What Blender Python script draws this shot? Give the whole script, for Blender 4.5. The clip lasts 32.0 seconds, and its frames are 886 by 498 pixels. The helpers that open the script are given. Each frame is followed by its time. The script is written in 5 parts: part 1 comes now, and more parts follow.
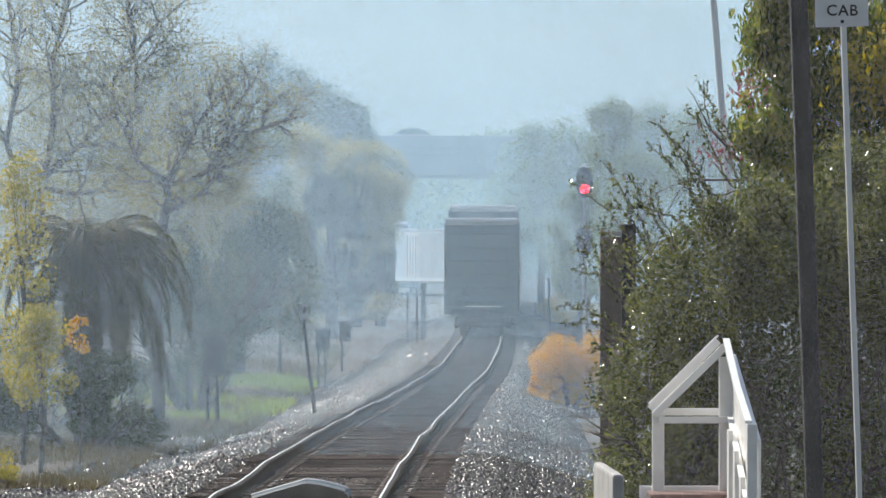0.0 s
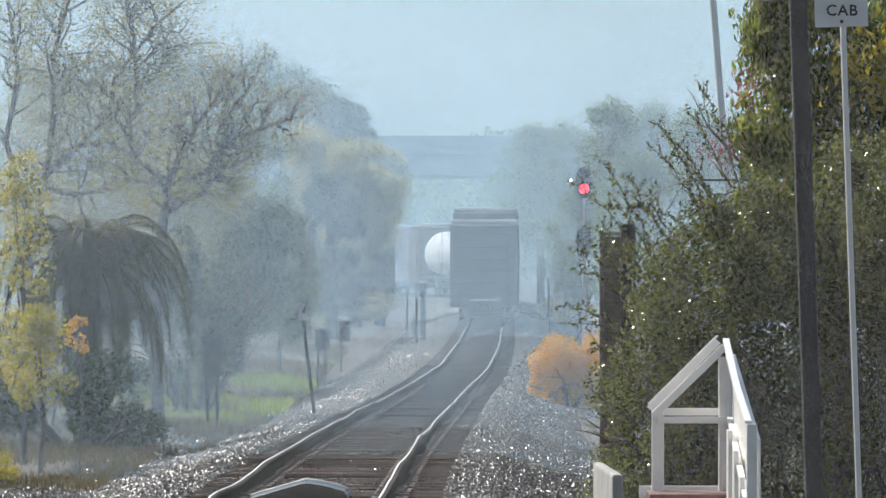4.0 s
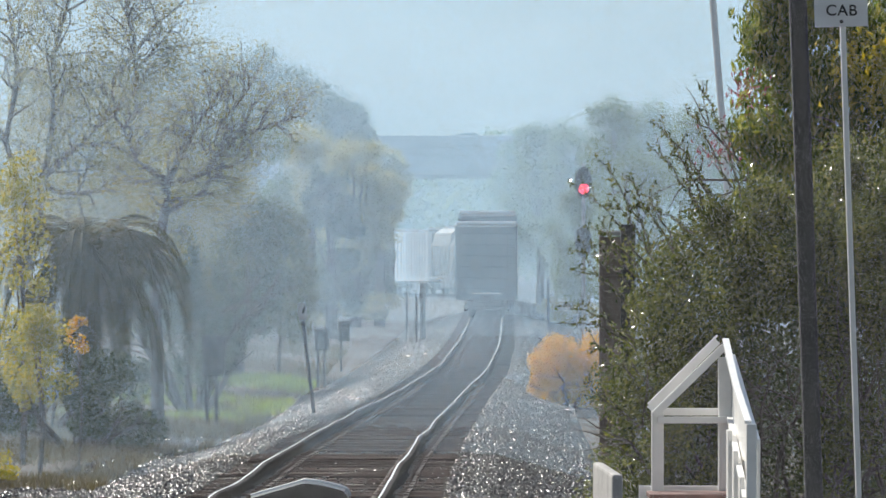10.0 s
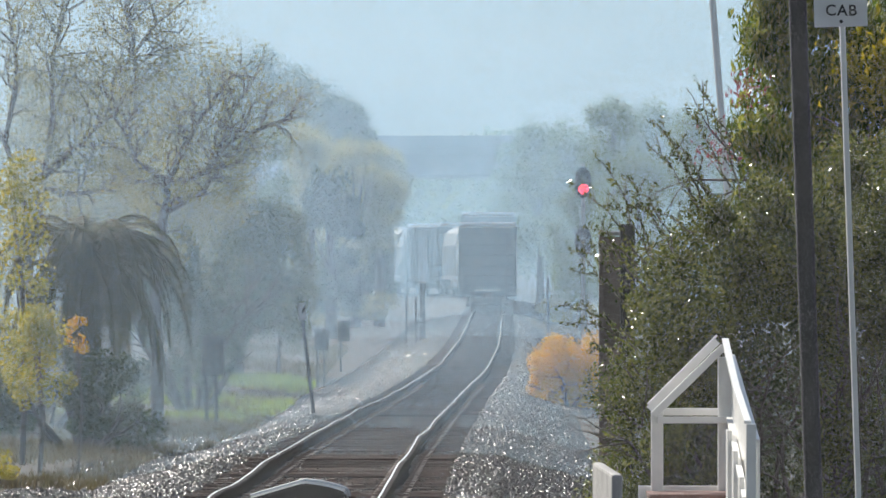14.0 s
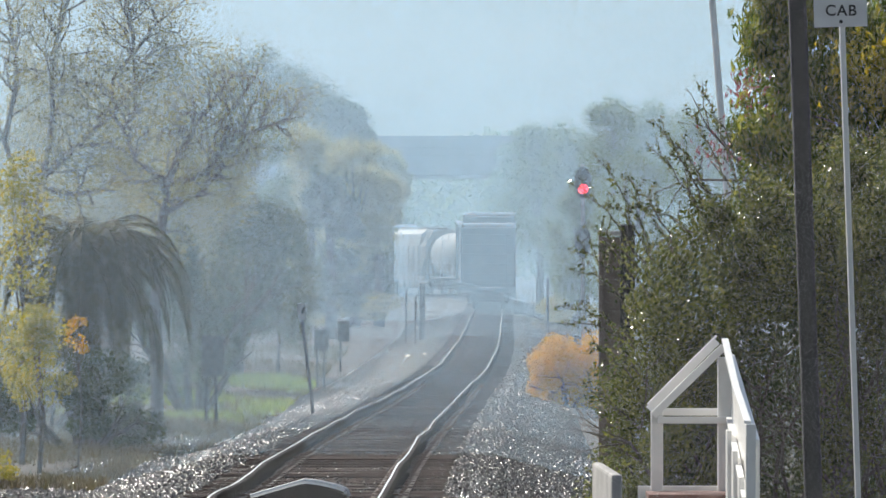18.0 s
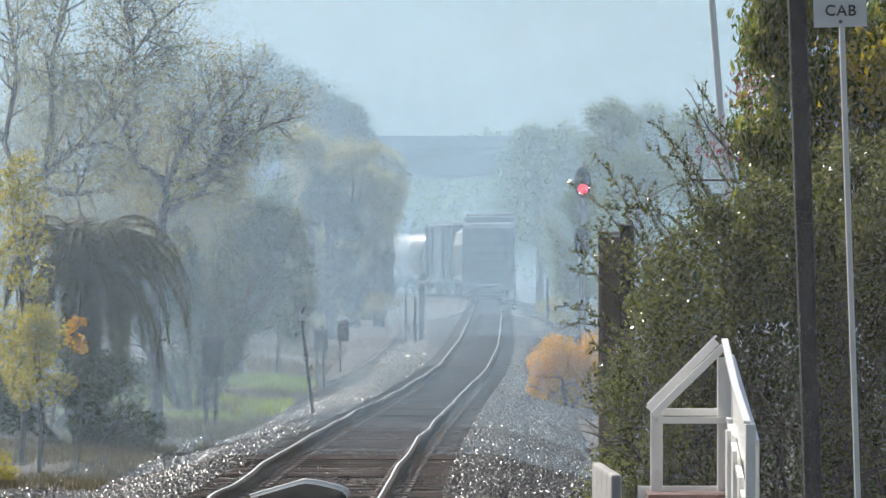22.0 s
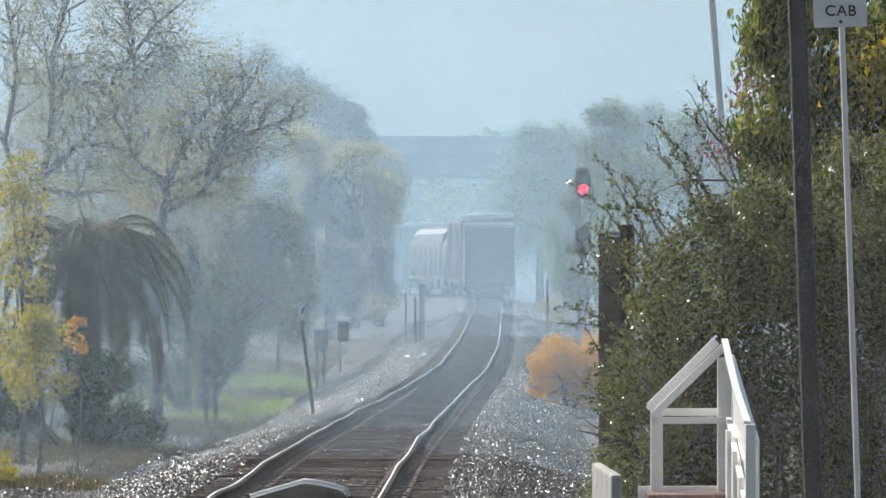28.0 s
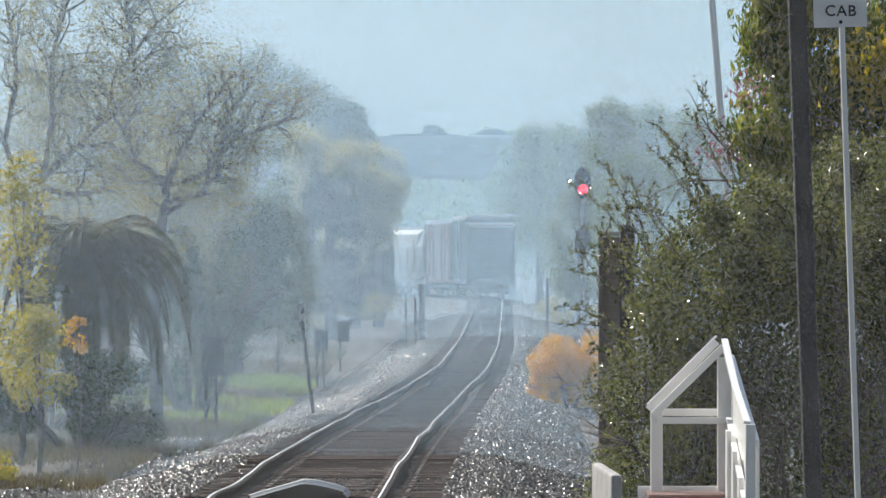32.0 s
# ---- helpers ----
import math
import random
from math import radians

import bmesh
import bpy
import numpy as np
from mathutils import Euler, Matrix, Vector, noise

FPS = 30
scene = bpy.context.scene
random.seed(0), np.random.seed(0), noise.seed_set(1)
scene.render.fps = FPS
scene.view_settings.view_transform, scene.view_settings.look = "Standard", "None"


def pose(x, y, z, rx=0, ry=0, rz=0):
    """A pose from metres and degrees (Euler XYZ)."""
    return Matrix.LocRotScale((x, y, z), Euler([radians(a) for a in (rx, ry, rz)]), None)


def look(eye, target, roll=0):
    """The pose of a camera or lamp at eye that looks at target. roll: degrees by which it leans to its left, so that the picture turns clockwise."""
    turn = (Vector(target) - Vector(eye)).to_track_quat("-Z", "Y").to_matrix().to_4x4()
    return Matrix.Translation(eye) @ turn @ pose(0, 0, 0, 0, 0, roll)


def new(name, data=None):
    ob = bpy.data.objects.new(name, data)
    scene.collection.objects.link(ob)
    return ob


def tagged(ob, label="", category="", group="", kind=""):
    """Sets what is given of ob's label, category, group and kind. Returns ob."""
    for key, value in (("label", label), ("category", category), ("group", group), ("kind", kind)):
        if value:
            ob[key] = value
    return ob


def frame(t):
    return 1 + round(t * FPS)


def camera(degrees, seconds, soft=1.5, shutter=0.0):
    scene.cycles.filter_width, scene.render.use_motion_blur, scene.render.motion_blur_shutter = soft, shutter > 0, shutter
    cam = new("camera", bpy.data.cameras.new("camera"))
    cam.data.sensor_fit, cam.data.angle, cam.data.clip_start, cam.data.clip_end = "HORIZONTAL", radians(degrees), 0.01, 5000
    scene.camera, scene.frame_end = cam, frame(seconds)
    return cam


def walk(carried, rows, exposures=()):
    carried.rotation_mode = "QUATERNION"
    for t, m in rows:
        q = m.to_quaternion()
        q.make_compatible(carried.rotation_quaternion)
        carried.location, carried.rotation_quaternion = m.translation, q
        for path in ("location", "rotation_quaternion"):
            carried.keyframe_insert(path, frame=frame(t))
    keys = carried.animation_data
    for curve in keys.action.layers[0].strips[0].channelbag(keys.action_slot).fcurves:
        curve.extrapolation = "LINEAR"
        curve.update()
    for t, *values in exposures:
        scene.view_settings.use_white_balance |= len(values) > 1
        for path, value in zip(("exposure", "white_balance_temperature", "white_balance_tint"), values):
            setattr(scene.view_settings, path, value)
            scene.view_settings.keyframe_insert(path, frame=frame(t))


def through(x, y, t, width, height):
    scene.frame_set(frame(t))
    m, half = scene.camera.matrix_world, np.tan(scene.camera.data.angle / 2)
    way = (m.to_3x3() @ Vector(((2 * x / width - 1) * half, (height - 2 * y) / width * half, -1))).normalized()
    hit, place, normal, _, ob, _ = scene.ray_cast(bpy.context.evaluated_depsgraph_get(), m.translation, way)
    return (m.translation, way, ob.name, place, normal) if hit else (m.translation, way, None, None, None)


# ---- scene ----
# ---- camera ----
LENS = 8.0
UP = 0.0715                       # degrees by which the camera looks up
cam = camera(LENS, 32.0, soft=1.5)
EYE = (0.0, 0.0, 2.2)
walk(cam, [(t, pose(*EYE, 90 + UP + dv, 0, -dh)) for t, dh, dv in (
    (0, -0.0072, 0.0), (3, -0.0036, 0.0), (6, -0.0030, 0.0), (9, -0.0010, 0.0), (12, 0.0, 0.0), (14.5, 0.0030, 0.0),
    (17, 0.0046, 0.001), (20, 0.0050, 0.0015), (23, 0.0080, 0.002), (28, 0.0070, 0.003), (32, 0.0072, 0.004))])

# ---- world, sun, exposure ----
SUN_LEFT, SUN_UP = 37.0, 42.0
scene.view_settings.exposure = 0.29
world = bpy.data.worlds.new("sky")
scene.world = world
world.use_nodes = True
_n = world.node_tree.nodes
sky = _n.new("ShaderNodeTexSky")
sky.sky_type, sky.sun_disc = "NISHITA", False
sky.sun_elevation, sky.sun_rotation = radians(SUN_UP), radians(-SUN_LEFT)
sky.dust_density, sky.air_density = 1.4, 1.2
world.node_tree.links.new(sky.outputs[0], _n["Background"].inputs[0])
_n["Background"].inputs[1].default_value = 0.085
_az, _el = radians(SUN_LEFT), radians(SUN_UP)
SUNWARD = Vector((-math.sin(_az) * math.cos(_el), math.cos(_az) * math.cos(_el), math.sin(_el)))
sun = new("sun", bpy.data.lights.new("sun", "SUN"))
sun.data.energy, sun.data.angle, sun.data.color = 5.0, radians(0.6), (1.0, 0.95, 0.87)
sun.matrix_world = look((0, 0, 60), Vector((0, 0, 60)) - SUNWARD)


# ---- materials ----
def surface(name, dark, light, scale=6.0, rough=0.7, metal=0.0, bump=0.2, fine=40.0, glow=0.0, spec=0.5, per_piece=0.0):
    """Two-scale mottled surface: broad stains between two colours, fine grain in the relief."""
    m = bpy.data.materials.new(name)
    m.use_nodes = True
    nt = m.node_tree
    b = nt.nodes["Principled BSDF"]
    co = nt.nodes.new("ShaderNodeTexCoord")
    n1, n2 = nt.nodes.new("ShaderNodeTexNoise"), nt.nodes.new("ShaderNodeTexNoise")
    n1.inputs["Scale"].default_value, n1.inputs["Detail"].default_value = scale, 6
    n2.inputs["Scale"].default_value, n2.inputs["Detail"].default_value = fine, 4
    for n in (n1, n2):
        nt.links.new(co.outputs["Object"], n.inputs["Vector"])
    mix = nt.nodes.new("ShaderNodeMixRGB")
    mix.inputs[1].default_value, mix.inputs[2].default_value = (*dark, 1), (*light, 1)
    ramp = nt.nodes.new("ShaderNodeMapRange")
    ramp.inputs[1].default_value, ramp.inputs[2].default_value = 0.3, 0.7
    nt.links.new(n1.outputs[0], ramp.inputs[0])
    fac = ramp.outputs[0]
    if per_piece:
        info = nt.nodes.new("ShaderNodeObjectInfo")
        geo = nt.nodes.new("ShaderNodeNewGeometry")
        add = nt.nodes.new("ShaderNodeMath")
        add.operation = "ADD"
        nt.links.new(info.outputs["Random"], add.inputs[0])
        nt.links.new(geo.outputs["Random Per Island"], add.inputs[1])
        fr = nt.nodes.new("ShaderNodeMath")
        fr.operation = "FRACT"
        nt.links.new(add.outputs[0], fr.inputs[0])
        mx = nt.nodes.new("ShaderNodeMix")
        mx.inputs[0].default_value = per_piece
        nt.links.new(fac, mx.inputs[2])
        nt.links.new(fr.outputs[0], mx.inputs[3])
        fac = mx.outputs[0]
    nt.links.new(fac, mix.inputs[0])
    nt.links.new(mix.outputs[0], b.inputs["Base Color"])
    b.inputs["Roughness"].default_value, b.inputs["Metallic"].default_value = rough, metal
    b.inputs["Specular IOR Level"].default_value = spec
    if bump:
        bp = nt.nodes.new("ShaderNodeBump")
        bp.inputs["Strength"].default_value, bp.inputs["Distance"].default_value = bump, 0.01
        nt.links.new(n2.outputs[0], bp.inputs["Height"])
        nt.links.new(bp.outputs[0], b.inputs["Normal"])
    if glow:
        b.inputs["Emission Color"].default_value, b.inputs["Emission Strength"].default_value = (*light, 1), glow
    return m


def foliage(name, colours, through=0.45, rough=0.4, spec=0.5):
    """Leaves of several hues, some light passing through each blade."""
    m = bpy.data.materials.new(name)
    m.use_nodes = True
    nt = m.node_tree
    b, out = nt.nodes["Principled BSDF"], nt.nodes["Material Output"]
    geo = nt.nodes.new("ShaderNodeNewGeometry")
    ramp = nt.nodes.new("ShaderNodeValToRGB")
    el = ramp.color_ramp.elements
    while len(el) < len(colours):
        el.new(0.5)
    for i, c in enumerate(colours):
        el[i].position, el[i].color = i / max(1, len(colours) - 1), (*c, 1)
    nt.links.new(geo.outputs["Random Per Island"], ramp.inputs[0])
    nt.links.new(ramp.outputs[0], b.inputs["Base Color"])
    b.inputs["Roughness"].default_value = rough
    b.inputs["Specular IOR Level"].default_value = spec
    tr = nt.nodes.new("ShaderNodeBsdfTranslucent")
    hs = nt.nodes.new("ShaderNodeHueSaturation")
    hs.inputs["Value"].default_value, hs.inputs["Saturation"].default_value = 1.6, 1.1
    nt.links.new(ramp.outputs[0], hs.inputs["Color"])
    nt.links.new(hs.outputs[0], tr.inputs[0])
    mix = nt.nodes.new("ShaderNodeMixShader")
    mix.inputs[0].default_value = through
    nt.links.new(b.outputs[0], mix.inputs[1])
    nt.links.new(tr.outputs[0], mix.inputs[2])
    nt.links.new(mix.outputs[0], out.inputs[0])
    return m


def haze_scatter(name, tint):
    """Scattering threads with the haze's tint as their colour, lit from either side."""
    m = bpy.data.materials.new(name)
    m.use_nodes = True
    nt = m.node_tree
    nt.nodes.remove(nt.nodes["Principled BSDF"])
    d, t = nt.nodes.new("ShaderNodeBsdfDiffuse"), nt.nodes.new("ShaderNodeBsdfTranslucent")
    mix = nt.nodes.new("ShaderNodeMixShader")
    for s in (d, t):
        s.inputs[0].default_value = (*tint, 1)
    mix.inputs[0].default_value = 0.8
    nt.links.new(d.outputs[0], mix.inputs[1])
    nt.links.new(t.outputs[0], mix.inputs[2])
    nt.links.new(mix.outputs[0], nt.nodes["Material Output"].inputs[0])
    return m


M_GROUND = surface("dry_earth", (0.03, 0.026, 0.022), (0.085, 0.07, 0.052), 0.5, 0.95, bump=0.6, fine=9)
M_BALLAST = surface("ballast_stone", (0.008, 0.007, 0.006), (0.054, 0.045, 0.042), 3, 0.22, bump=0.15, fine=60, per_piece=0.8, spec=0.33)
M_BED = surface("ballast_bed", (0.016, 0.014, 0.014), (0.045, 0.04, 0.038), 9, 0.8, bump=0.9, fine=30)
M_TIE = surface("creosoted_timber", (0.022, 0.013, 0.011), (0.075, 0.044, 0.036), 5, 0.85, bump=0.5, fine=50, per_piece=0.5, spec=0.15)
M_RAIL = surface("rail_steel", (0.014, 0.01, 0.009), (0.036, 0.024, 0.02), 7, 0.75, 0.0, 0.2, spec=0.12)
M_RAILTOP = surface("polished_rail_head", (0.72, 0.75, 0.76), (0.88, 0.9, 0.9), 3, 0.45, 0.9, 0.05)
M_PLATE = surface("rusty_plate", (0.1, 0.06, 0.045), (0.2, 0.14, 0.11), 12, 0.5, 0.3, 0.2)
M_RUBBER = surface("black_rubber", (0.012, 0.011, 0.012), (0.03, 0.028, 0.03), 8, 0.35, bump=0.15)
M_WHITE = surface("white_paint", (0.79, 0.78, 0.75), (0.87, 0.86, 0.83), 7, 0.3, bump=0.12)
M_BOARD = surface("red_brown_boards", (0.12, 0.06, 0.05), (0.22, 0.12, 0.1), 8, 0.7)
M_DARKPOST = surface("dark_weathered_timber", (0.016, 0.017, 0.02), (0.042, 0.042, 0.045), 4, 0.7, bump=0.3)
M_GALV = surface("galvanised_steel", (0.32, 0.33, 0.35), (0.5, 0.51, 0.53), 6, 0.5, 0.6, 0.08)
M_SIGNFACE = surface("white_sign_face", (0.68, 0.68, 0.68), (0.78, 0.78, 0.78), 6, 0.4, bump=0.03)
M_BLACK = surface("black_paint", (0.012, 0.012, 0.013), (0.03, 0.03, 0.032), 8, 0.5, bump=0.1)
M_RED = surface("red_lens", (0.8, 0.03, 0.06), (1.0, 0.05, 0.1), 5, 0.3, bump=0, glow=4.0)
M_CONCRETE = surface("concrete", (0.3, 0.29, 0.28), (0.46, 0.45, 0.43), 2, 0.85, bump=0.4)
M_BRIDGE = surface("bridge_concrete", (0.2, 0.2, 0.2), (0.32, 0.32, 0.31), 0.4, 0.85, bump=0.3, fine=6)
M_ASPHALT = surface("asphalt", (0.04, 0.04, 0.042), (0.07, 0.07, 0.07), 1.5, 0.85, bump=0.4)
M_BARK = surface("bark", (0.05, 0.042, 0.036), (0.13, 0.11, 0.09), 3, 0.9, bump=0.8, fine=18)
M_TWIG = surface("grey_twigs", (0.07, 0.062, 0.058), (0.16, 0.14, 0.13), 3, 0.8, bump=0.5, fine=18)
M_LATTICE = surface("brown_slats", (0.13, 0.1, 0.09), (0.26, 0.21, 0.18), 6, 0.7)
M_BOX = surface("grey_relay_box", (0.02, 0.024, 0.028), (0.045, 0.05, 0.055), 4, 0.55)
M_HILL = surface("far_hillside", (0.05, 0.07, 0.045), (0.2, 0.18, 0.11), 0.004, 0.95, bump=0.0, fine=0.02)
M_GRASS = foliage("grass_blades", [(0.1, 0.15, 0.02), (0.17, 0.23, 0.03), (0.26, 0.3, 0.05)], 0.6)
M_STRAW = foliage("dry_grass", [(0.06, 0.05, 0.025), (0.11, 0.09, 0.045), (0.08, 0.075, 0.03)], 0.4)
L_BUSH = foliage("bush_leaves", [(0.03, 0.04, 0.014), (0.06, 0.078, 0.024), (0.118, 0.13, 0.04), (0.19, 0.185, 0.068)], 0.52, 0.16, 1.0)
L_DROOP = foliage("drooping_leaves", [(0.03, 0.052, 0.012), (0.075, 0.11, 0.022), (0.16, 0.18, 0.04), (0.23, 0.225, 0.06)], 0.58, 0.25, 0.7)
L_RED = foliage("red_leaves", [(0.16, 0.04, 0.055), (0.28, 0.09, 0.1)], 0.45)
L_GOLD = foliage("golden_leaves", [(0.28, 0.24, 0.03), (0.42, 0.34, 0.04), (0.18, 0.2, 0.03)], 0.55)
L_YELLOW = foliage("yellow_green_leaves", [(0.16, 0.17, 0.03), (0.27, 0.25, 0.045), (0.36, 0.28, 0.045), (0.12, 0.13, 0.025)], 0.6)
L_ORANGE = foliage("orange_leaves", [(0.5, 0.22, 0.012), (0.55, 0.33, 0.018), (0.44, 0.2, 0.012), (0.38, 0.32, 0.03)], 0.55)
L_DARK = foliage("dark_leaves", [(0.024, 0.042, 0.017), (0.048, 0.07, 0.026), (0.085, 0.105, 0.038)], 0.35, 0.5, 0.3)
L_MID = foliage("oak_leaves", [(0.07, 0.1, 0.03), (0.11, 0.14, 0.04), (0.16, 0.185, 0.055)], 0.5, 0.6, 0.2)
L_PALE = foliage("pale_autumn_leaves", [(0.2, 0.18, 0.055), (0.31, 0.255, 0.085), (0.15, 0.15, 0.05)], 0.6, 0.5, 0.3)
L_CREAM = foliage("cream_autumn_leaves", [(0.24, 0.23, 0.1), (0.34, 0.31, 0.14), (0.2, 0.21, 0.09)], 0.6, 0.5, 0.3)
L_OLIVE = foliage("olive_leaves", [(0.05, 0.065, 0.02), (0.09, 0.1, 0.03), (0.15, 0.14, 0.045)], 0.45, 0.5, 0.3)
L_LAST = foliage("last_leaves", [(0.22, 0.2, 0.07), (0.32, 0.28, 0.1), (0.16, 0.15, 0.05)], 0.5, 0.4, 0.5)
L_PALM = foliage("palm_leaflets", [(0.035, 0.04, 0.02), (0.07, 0.072, 0.034), (0.13, 0.115, 0.055)], 0.35, 0.65, 0.2)
# airlight's tint put into the veils' colour, whitest in the nearest
M_HAZE = haze_scatter("haze_threads", (0.54, 0.77, 0.99))
M_GLARE_NEAR = haze_scatter("near_glare", (0.8, 0.82, 0.84))
M_HAZE_FAR = haze_scatter("far_air", (0.48, 0.75, 0.98))


# ---- mesh helpers ----
def linked(name, mesh, parent=None, material=None, label=""):
    ob = new(name, mesh)
    if material is not None:
        mesh.materials.append(material)
    if parent is not None:
        ob.parent = parent
    if label:
        ob["label"] = label
    return ob


def part(name, bm, material, parent, label=""):
    me = bpy.data.meshes.new(name)
    bm.to_mesh(me)
    bm.free()
    return linked(name, me, parent, material, label)


def arrays(name, verts, faces, smooth=False):
    """A mesh from vertex and face arrays, all faces of one size."""
    verts, faces = np.asarray(verts, np.float32), np.asarray(faces, np.int32)
    me = bpy.data.meshes.new(name)
    n, k = faces.shape
    me.vertices.add(len(verts))
    me.vertices.foreach_set("co", verts.ravel())
    me.loops.add(n * k)
    me.loops.foreach_set("vertex_index", faces.ravel())
    me.polygons.add(n)
    me.polygons.foreach_set("loop_start", np.arange(0, n * k, k, dtype=np.int32))
    me.polygons.foreach_set("loop_total", np.full(n, k, np.int32))
    if smooth:
        me.polygons.foreach_set("use_smooth", np.ones(n, bool))
    me.update(calc_edges=True)
    return me


def thing(name, m, label, category, group="", kind=""):
    ob = new(name)
    ob.empty_display_size = 0.3
    ob.matrix_world = m
    return tagged(ob, label, category, group, kind)


def box(size, at=(0, 0, 0), bevel=0.0, turn=None, bm=None):
    """A bevelled box of that size, centred at a place; added to bm if one is given."""
    own = bmesh.new()
    bmesh.ops.create_cube(own, size=1)
    bmesh.ops.scale(own, vec=size, verts=own.verts)
    if bevel:
        bmesh.ops.bevel(own, geom=own.edges[:], offset=bevel, segments=2, affect="EDGES", profile=0.6)
    if turn is not None:
        bmesh.ops.transform(own, matrix=turn, verts=own.verts)
    bmesh.ops.translate(own, vec=at, verts=own.verts)
    return own if bm is None else merge(bm, own)


def merge(bm, other):
    me = bpy.data.meshes.new("tmp")
    other.to_mesh(me)
    other.free()
    bm.from_mesh(me)
    bpy.data.meshes.remove(me)
    return bm


def rod(a, b, r1, r2=None, n=10, bm=None):
    """A tapered round bar from a to b."""
    a, b = Vector(a), Vector(b)
    own = bmesh.new()
    bmesh.ops.create_cone(own, cap_ends=True, segments=n, radius1=r1, radius2=r1 if r2 is None else r2, depth=(b - a).length)
    turn = (b - a).to_track_quat("Z", "Y").to_matrix().to_4x4()
    bmesh.ops.transform(own, matrix=Matrix.Translation((a + b) / 2) @ turn, verts=own.verts)
    return own if bm is None else merge(bm, own)


def beam(a, b, w, h, bevel=0.006, bm=None):
    """A bevelled board from a to b, w wide and h high."""
    a, b = Vector(a), Vector(b)
    d = (b - a).normalized()
    side = d.cross(Vector((0, 0, 1)))
    side = Vector((1, 0, 0)) if side.length < 1e-3 else side.normalized()
    up = side.cross(d)
    turn = Matrix((side, d, up)).transposed().to_4x4()
    return box((w, (b - a).length, h), (a + b) / 2, bevel, turn, bm)


def prism(outline, length, bm=None, bevel=0.0):
    """Outline of (y, z) points swept along x by length, centred."""
    own = bmesh.new()
    vs = [own.verts.new((-length / 2, y, z)) for y, z in outline]
    f = own.faces.new(vs)
    ex = bmesh.ops.extrude_face_region(own, geom=[f])
    bmesh.ops.translate(own, vec=(length, 0, 0), verts=[v for v in ex["geom"] if isinstance(v, bmesh.types.BMVert)])
    bmesh.ops.recalc_face_normals(own, faces=own.faces)
    if bevel:
        bmesh.ops.bevel(own, geom=own.edges[:], offset=bevel, segments=2, affect="EDGES")
    return own if bm is None else merge(bm, own)


# ---- the line of the track ----
_Y = np.arange(0.0, 900.0, 1.0)
_tx = np.interp(_Y, [0, 58, 75, 93, 135, 181, 226, 241, 267, 340, 372], [-2.0, -1.33, -1.17, -0.92, -0.34, 0.57, 1.25, 1.43, 1.72, 2.46, 2.78])
_tz = np.interp(_Y, [0, 58, 75, 93, 135, 181, 241, 267, 340, 380, 480, 600], [0.05, 0.0, -0.11, -0.27, -0.73, -0.95, -0.9, -0.8, -0.58, -0.3, -0.3, -0.3])
BEND, CURL = 372.0, 1.37e-6       # where the line starts to curl to the left, and how fast


def smoothed(a, w):
    k = np.ones(w) / w
    for _ in range(2):
        a = np.convolve(np.concatenate([np.full(w, a[0]), a, np.full(w, a[-1])]), k, "same")[w:-w]
    return a


_far = _Y > BEND
_slope = 0.012 - CURL * np.minimum(_Y[_far] - BEND, 64.0) ** 3 - 0.012 * np.clip(_Y[_far] - BEND - 64.0, 0, 20)
_tx[_far] = 2.78 + np.cumsum(_slope)
_tx[_Y < 40] = _tx[40] - (40 - _Y[_Y < 40]) * 0.011
_tx, _tz = smoothed(_tx, 15), smoothed(_tz, 17)
_arc = np.concatenate([[0], np.cumsum(np.hypot(np.diff(_tx), np.diff(_Y)))])


def track(y):
    return float(np.interp(y, _Y, _tx)), float(np.interp(y, _Y, _tz))


def along(a):
    """The point of the rails' top at arc length a from the start."""
    y = float(np.interp(a, _arc, _Y))
    x, z = track(y)
    return Vector((x, y, z))


def lie(x, y):
    """Height of the ground."""
    tx, tz = np.interp(y, _Y, _tx), np.interp(y, _Y, _tz)
    d = np.abs(x - tx)
    shoulder = np.interp(d, [0, 1.35, 1.8, 3.2, 5, 12, 60], [0.2, 0.2, 0.22, 0.62, 0.62, 0.55, 0.4])
    left = np.where(x < tx, np.interp(d, [0, 2.2, 4.5, 9], [0, 0, 0.1, 0.2]), 0)
    return tz - shoulder + left


# ---- ground ----
def build_ground():
    xs = np.unique(np.concatenate([np.linspace(-12, 12, 97), np.linspace(-60, 60, 41), np.linspace(-2500, 2500, 21)]))
    ys = np.unique(np.concatenate([np.linspace(-60, 60, 25), np.linspace(60, 460, 201), np.linspace(460, 900, 30), np.linspace(900, 4500, 12)]))
    gx, gy = np.meshgrid(xs, ys)
    rng = np.random.default_rng(3)
    gz = lie(gx, gy) + rng.normal(0, 0.012, gx.shape)
    v = np.stack([gx, gy, gz], -1).reshape(-1, 3)
    i = np.arange(len(ys) * len(xs)).reshape(len(ys), len(xs))
    f = np.stack([i[:-1, :-1], i[:-1, 1:], i[1:, 1:], i[1:, :-1]], -1).reshape(-1, 4)
    tagged(linked("ground", arrays("ground", v, f, True), None, M_GROUND), "dry brown earth verge beside the railway", "ground", kind="structure")


build_ground()


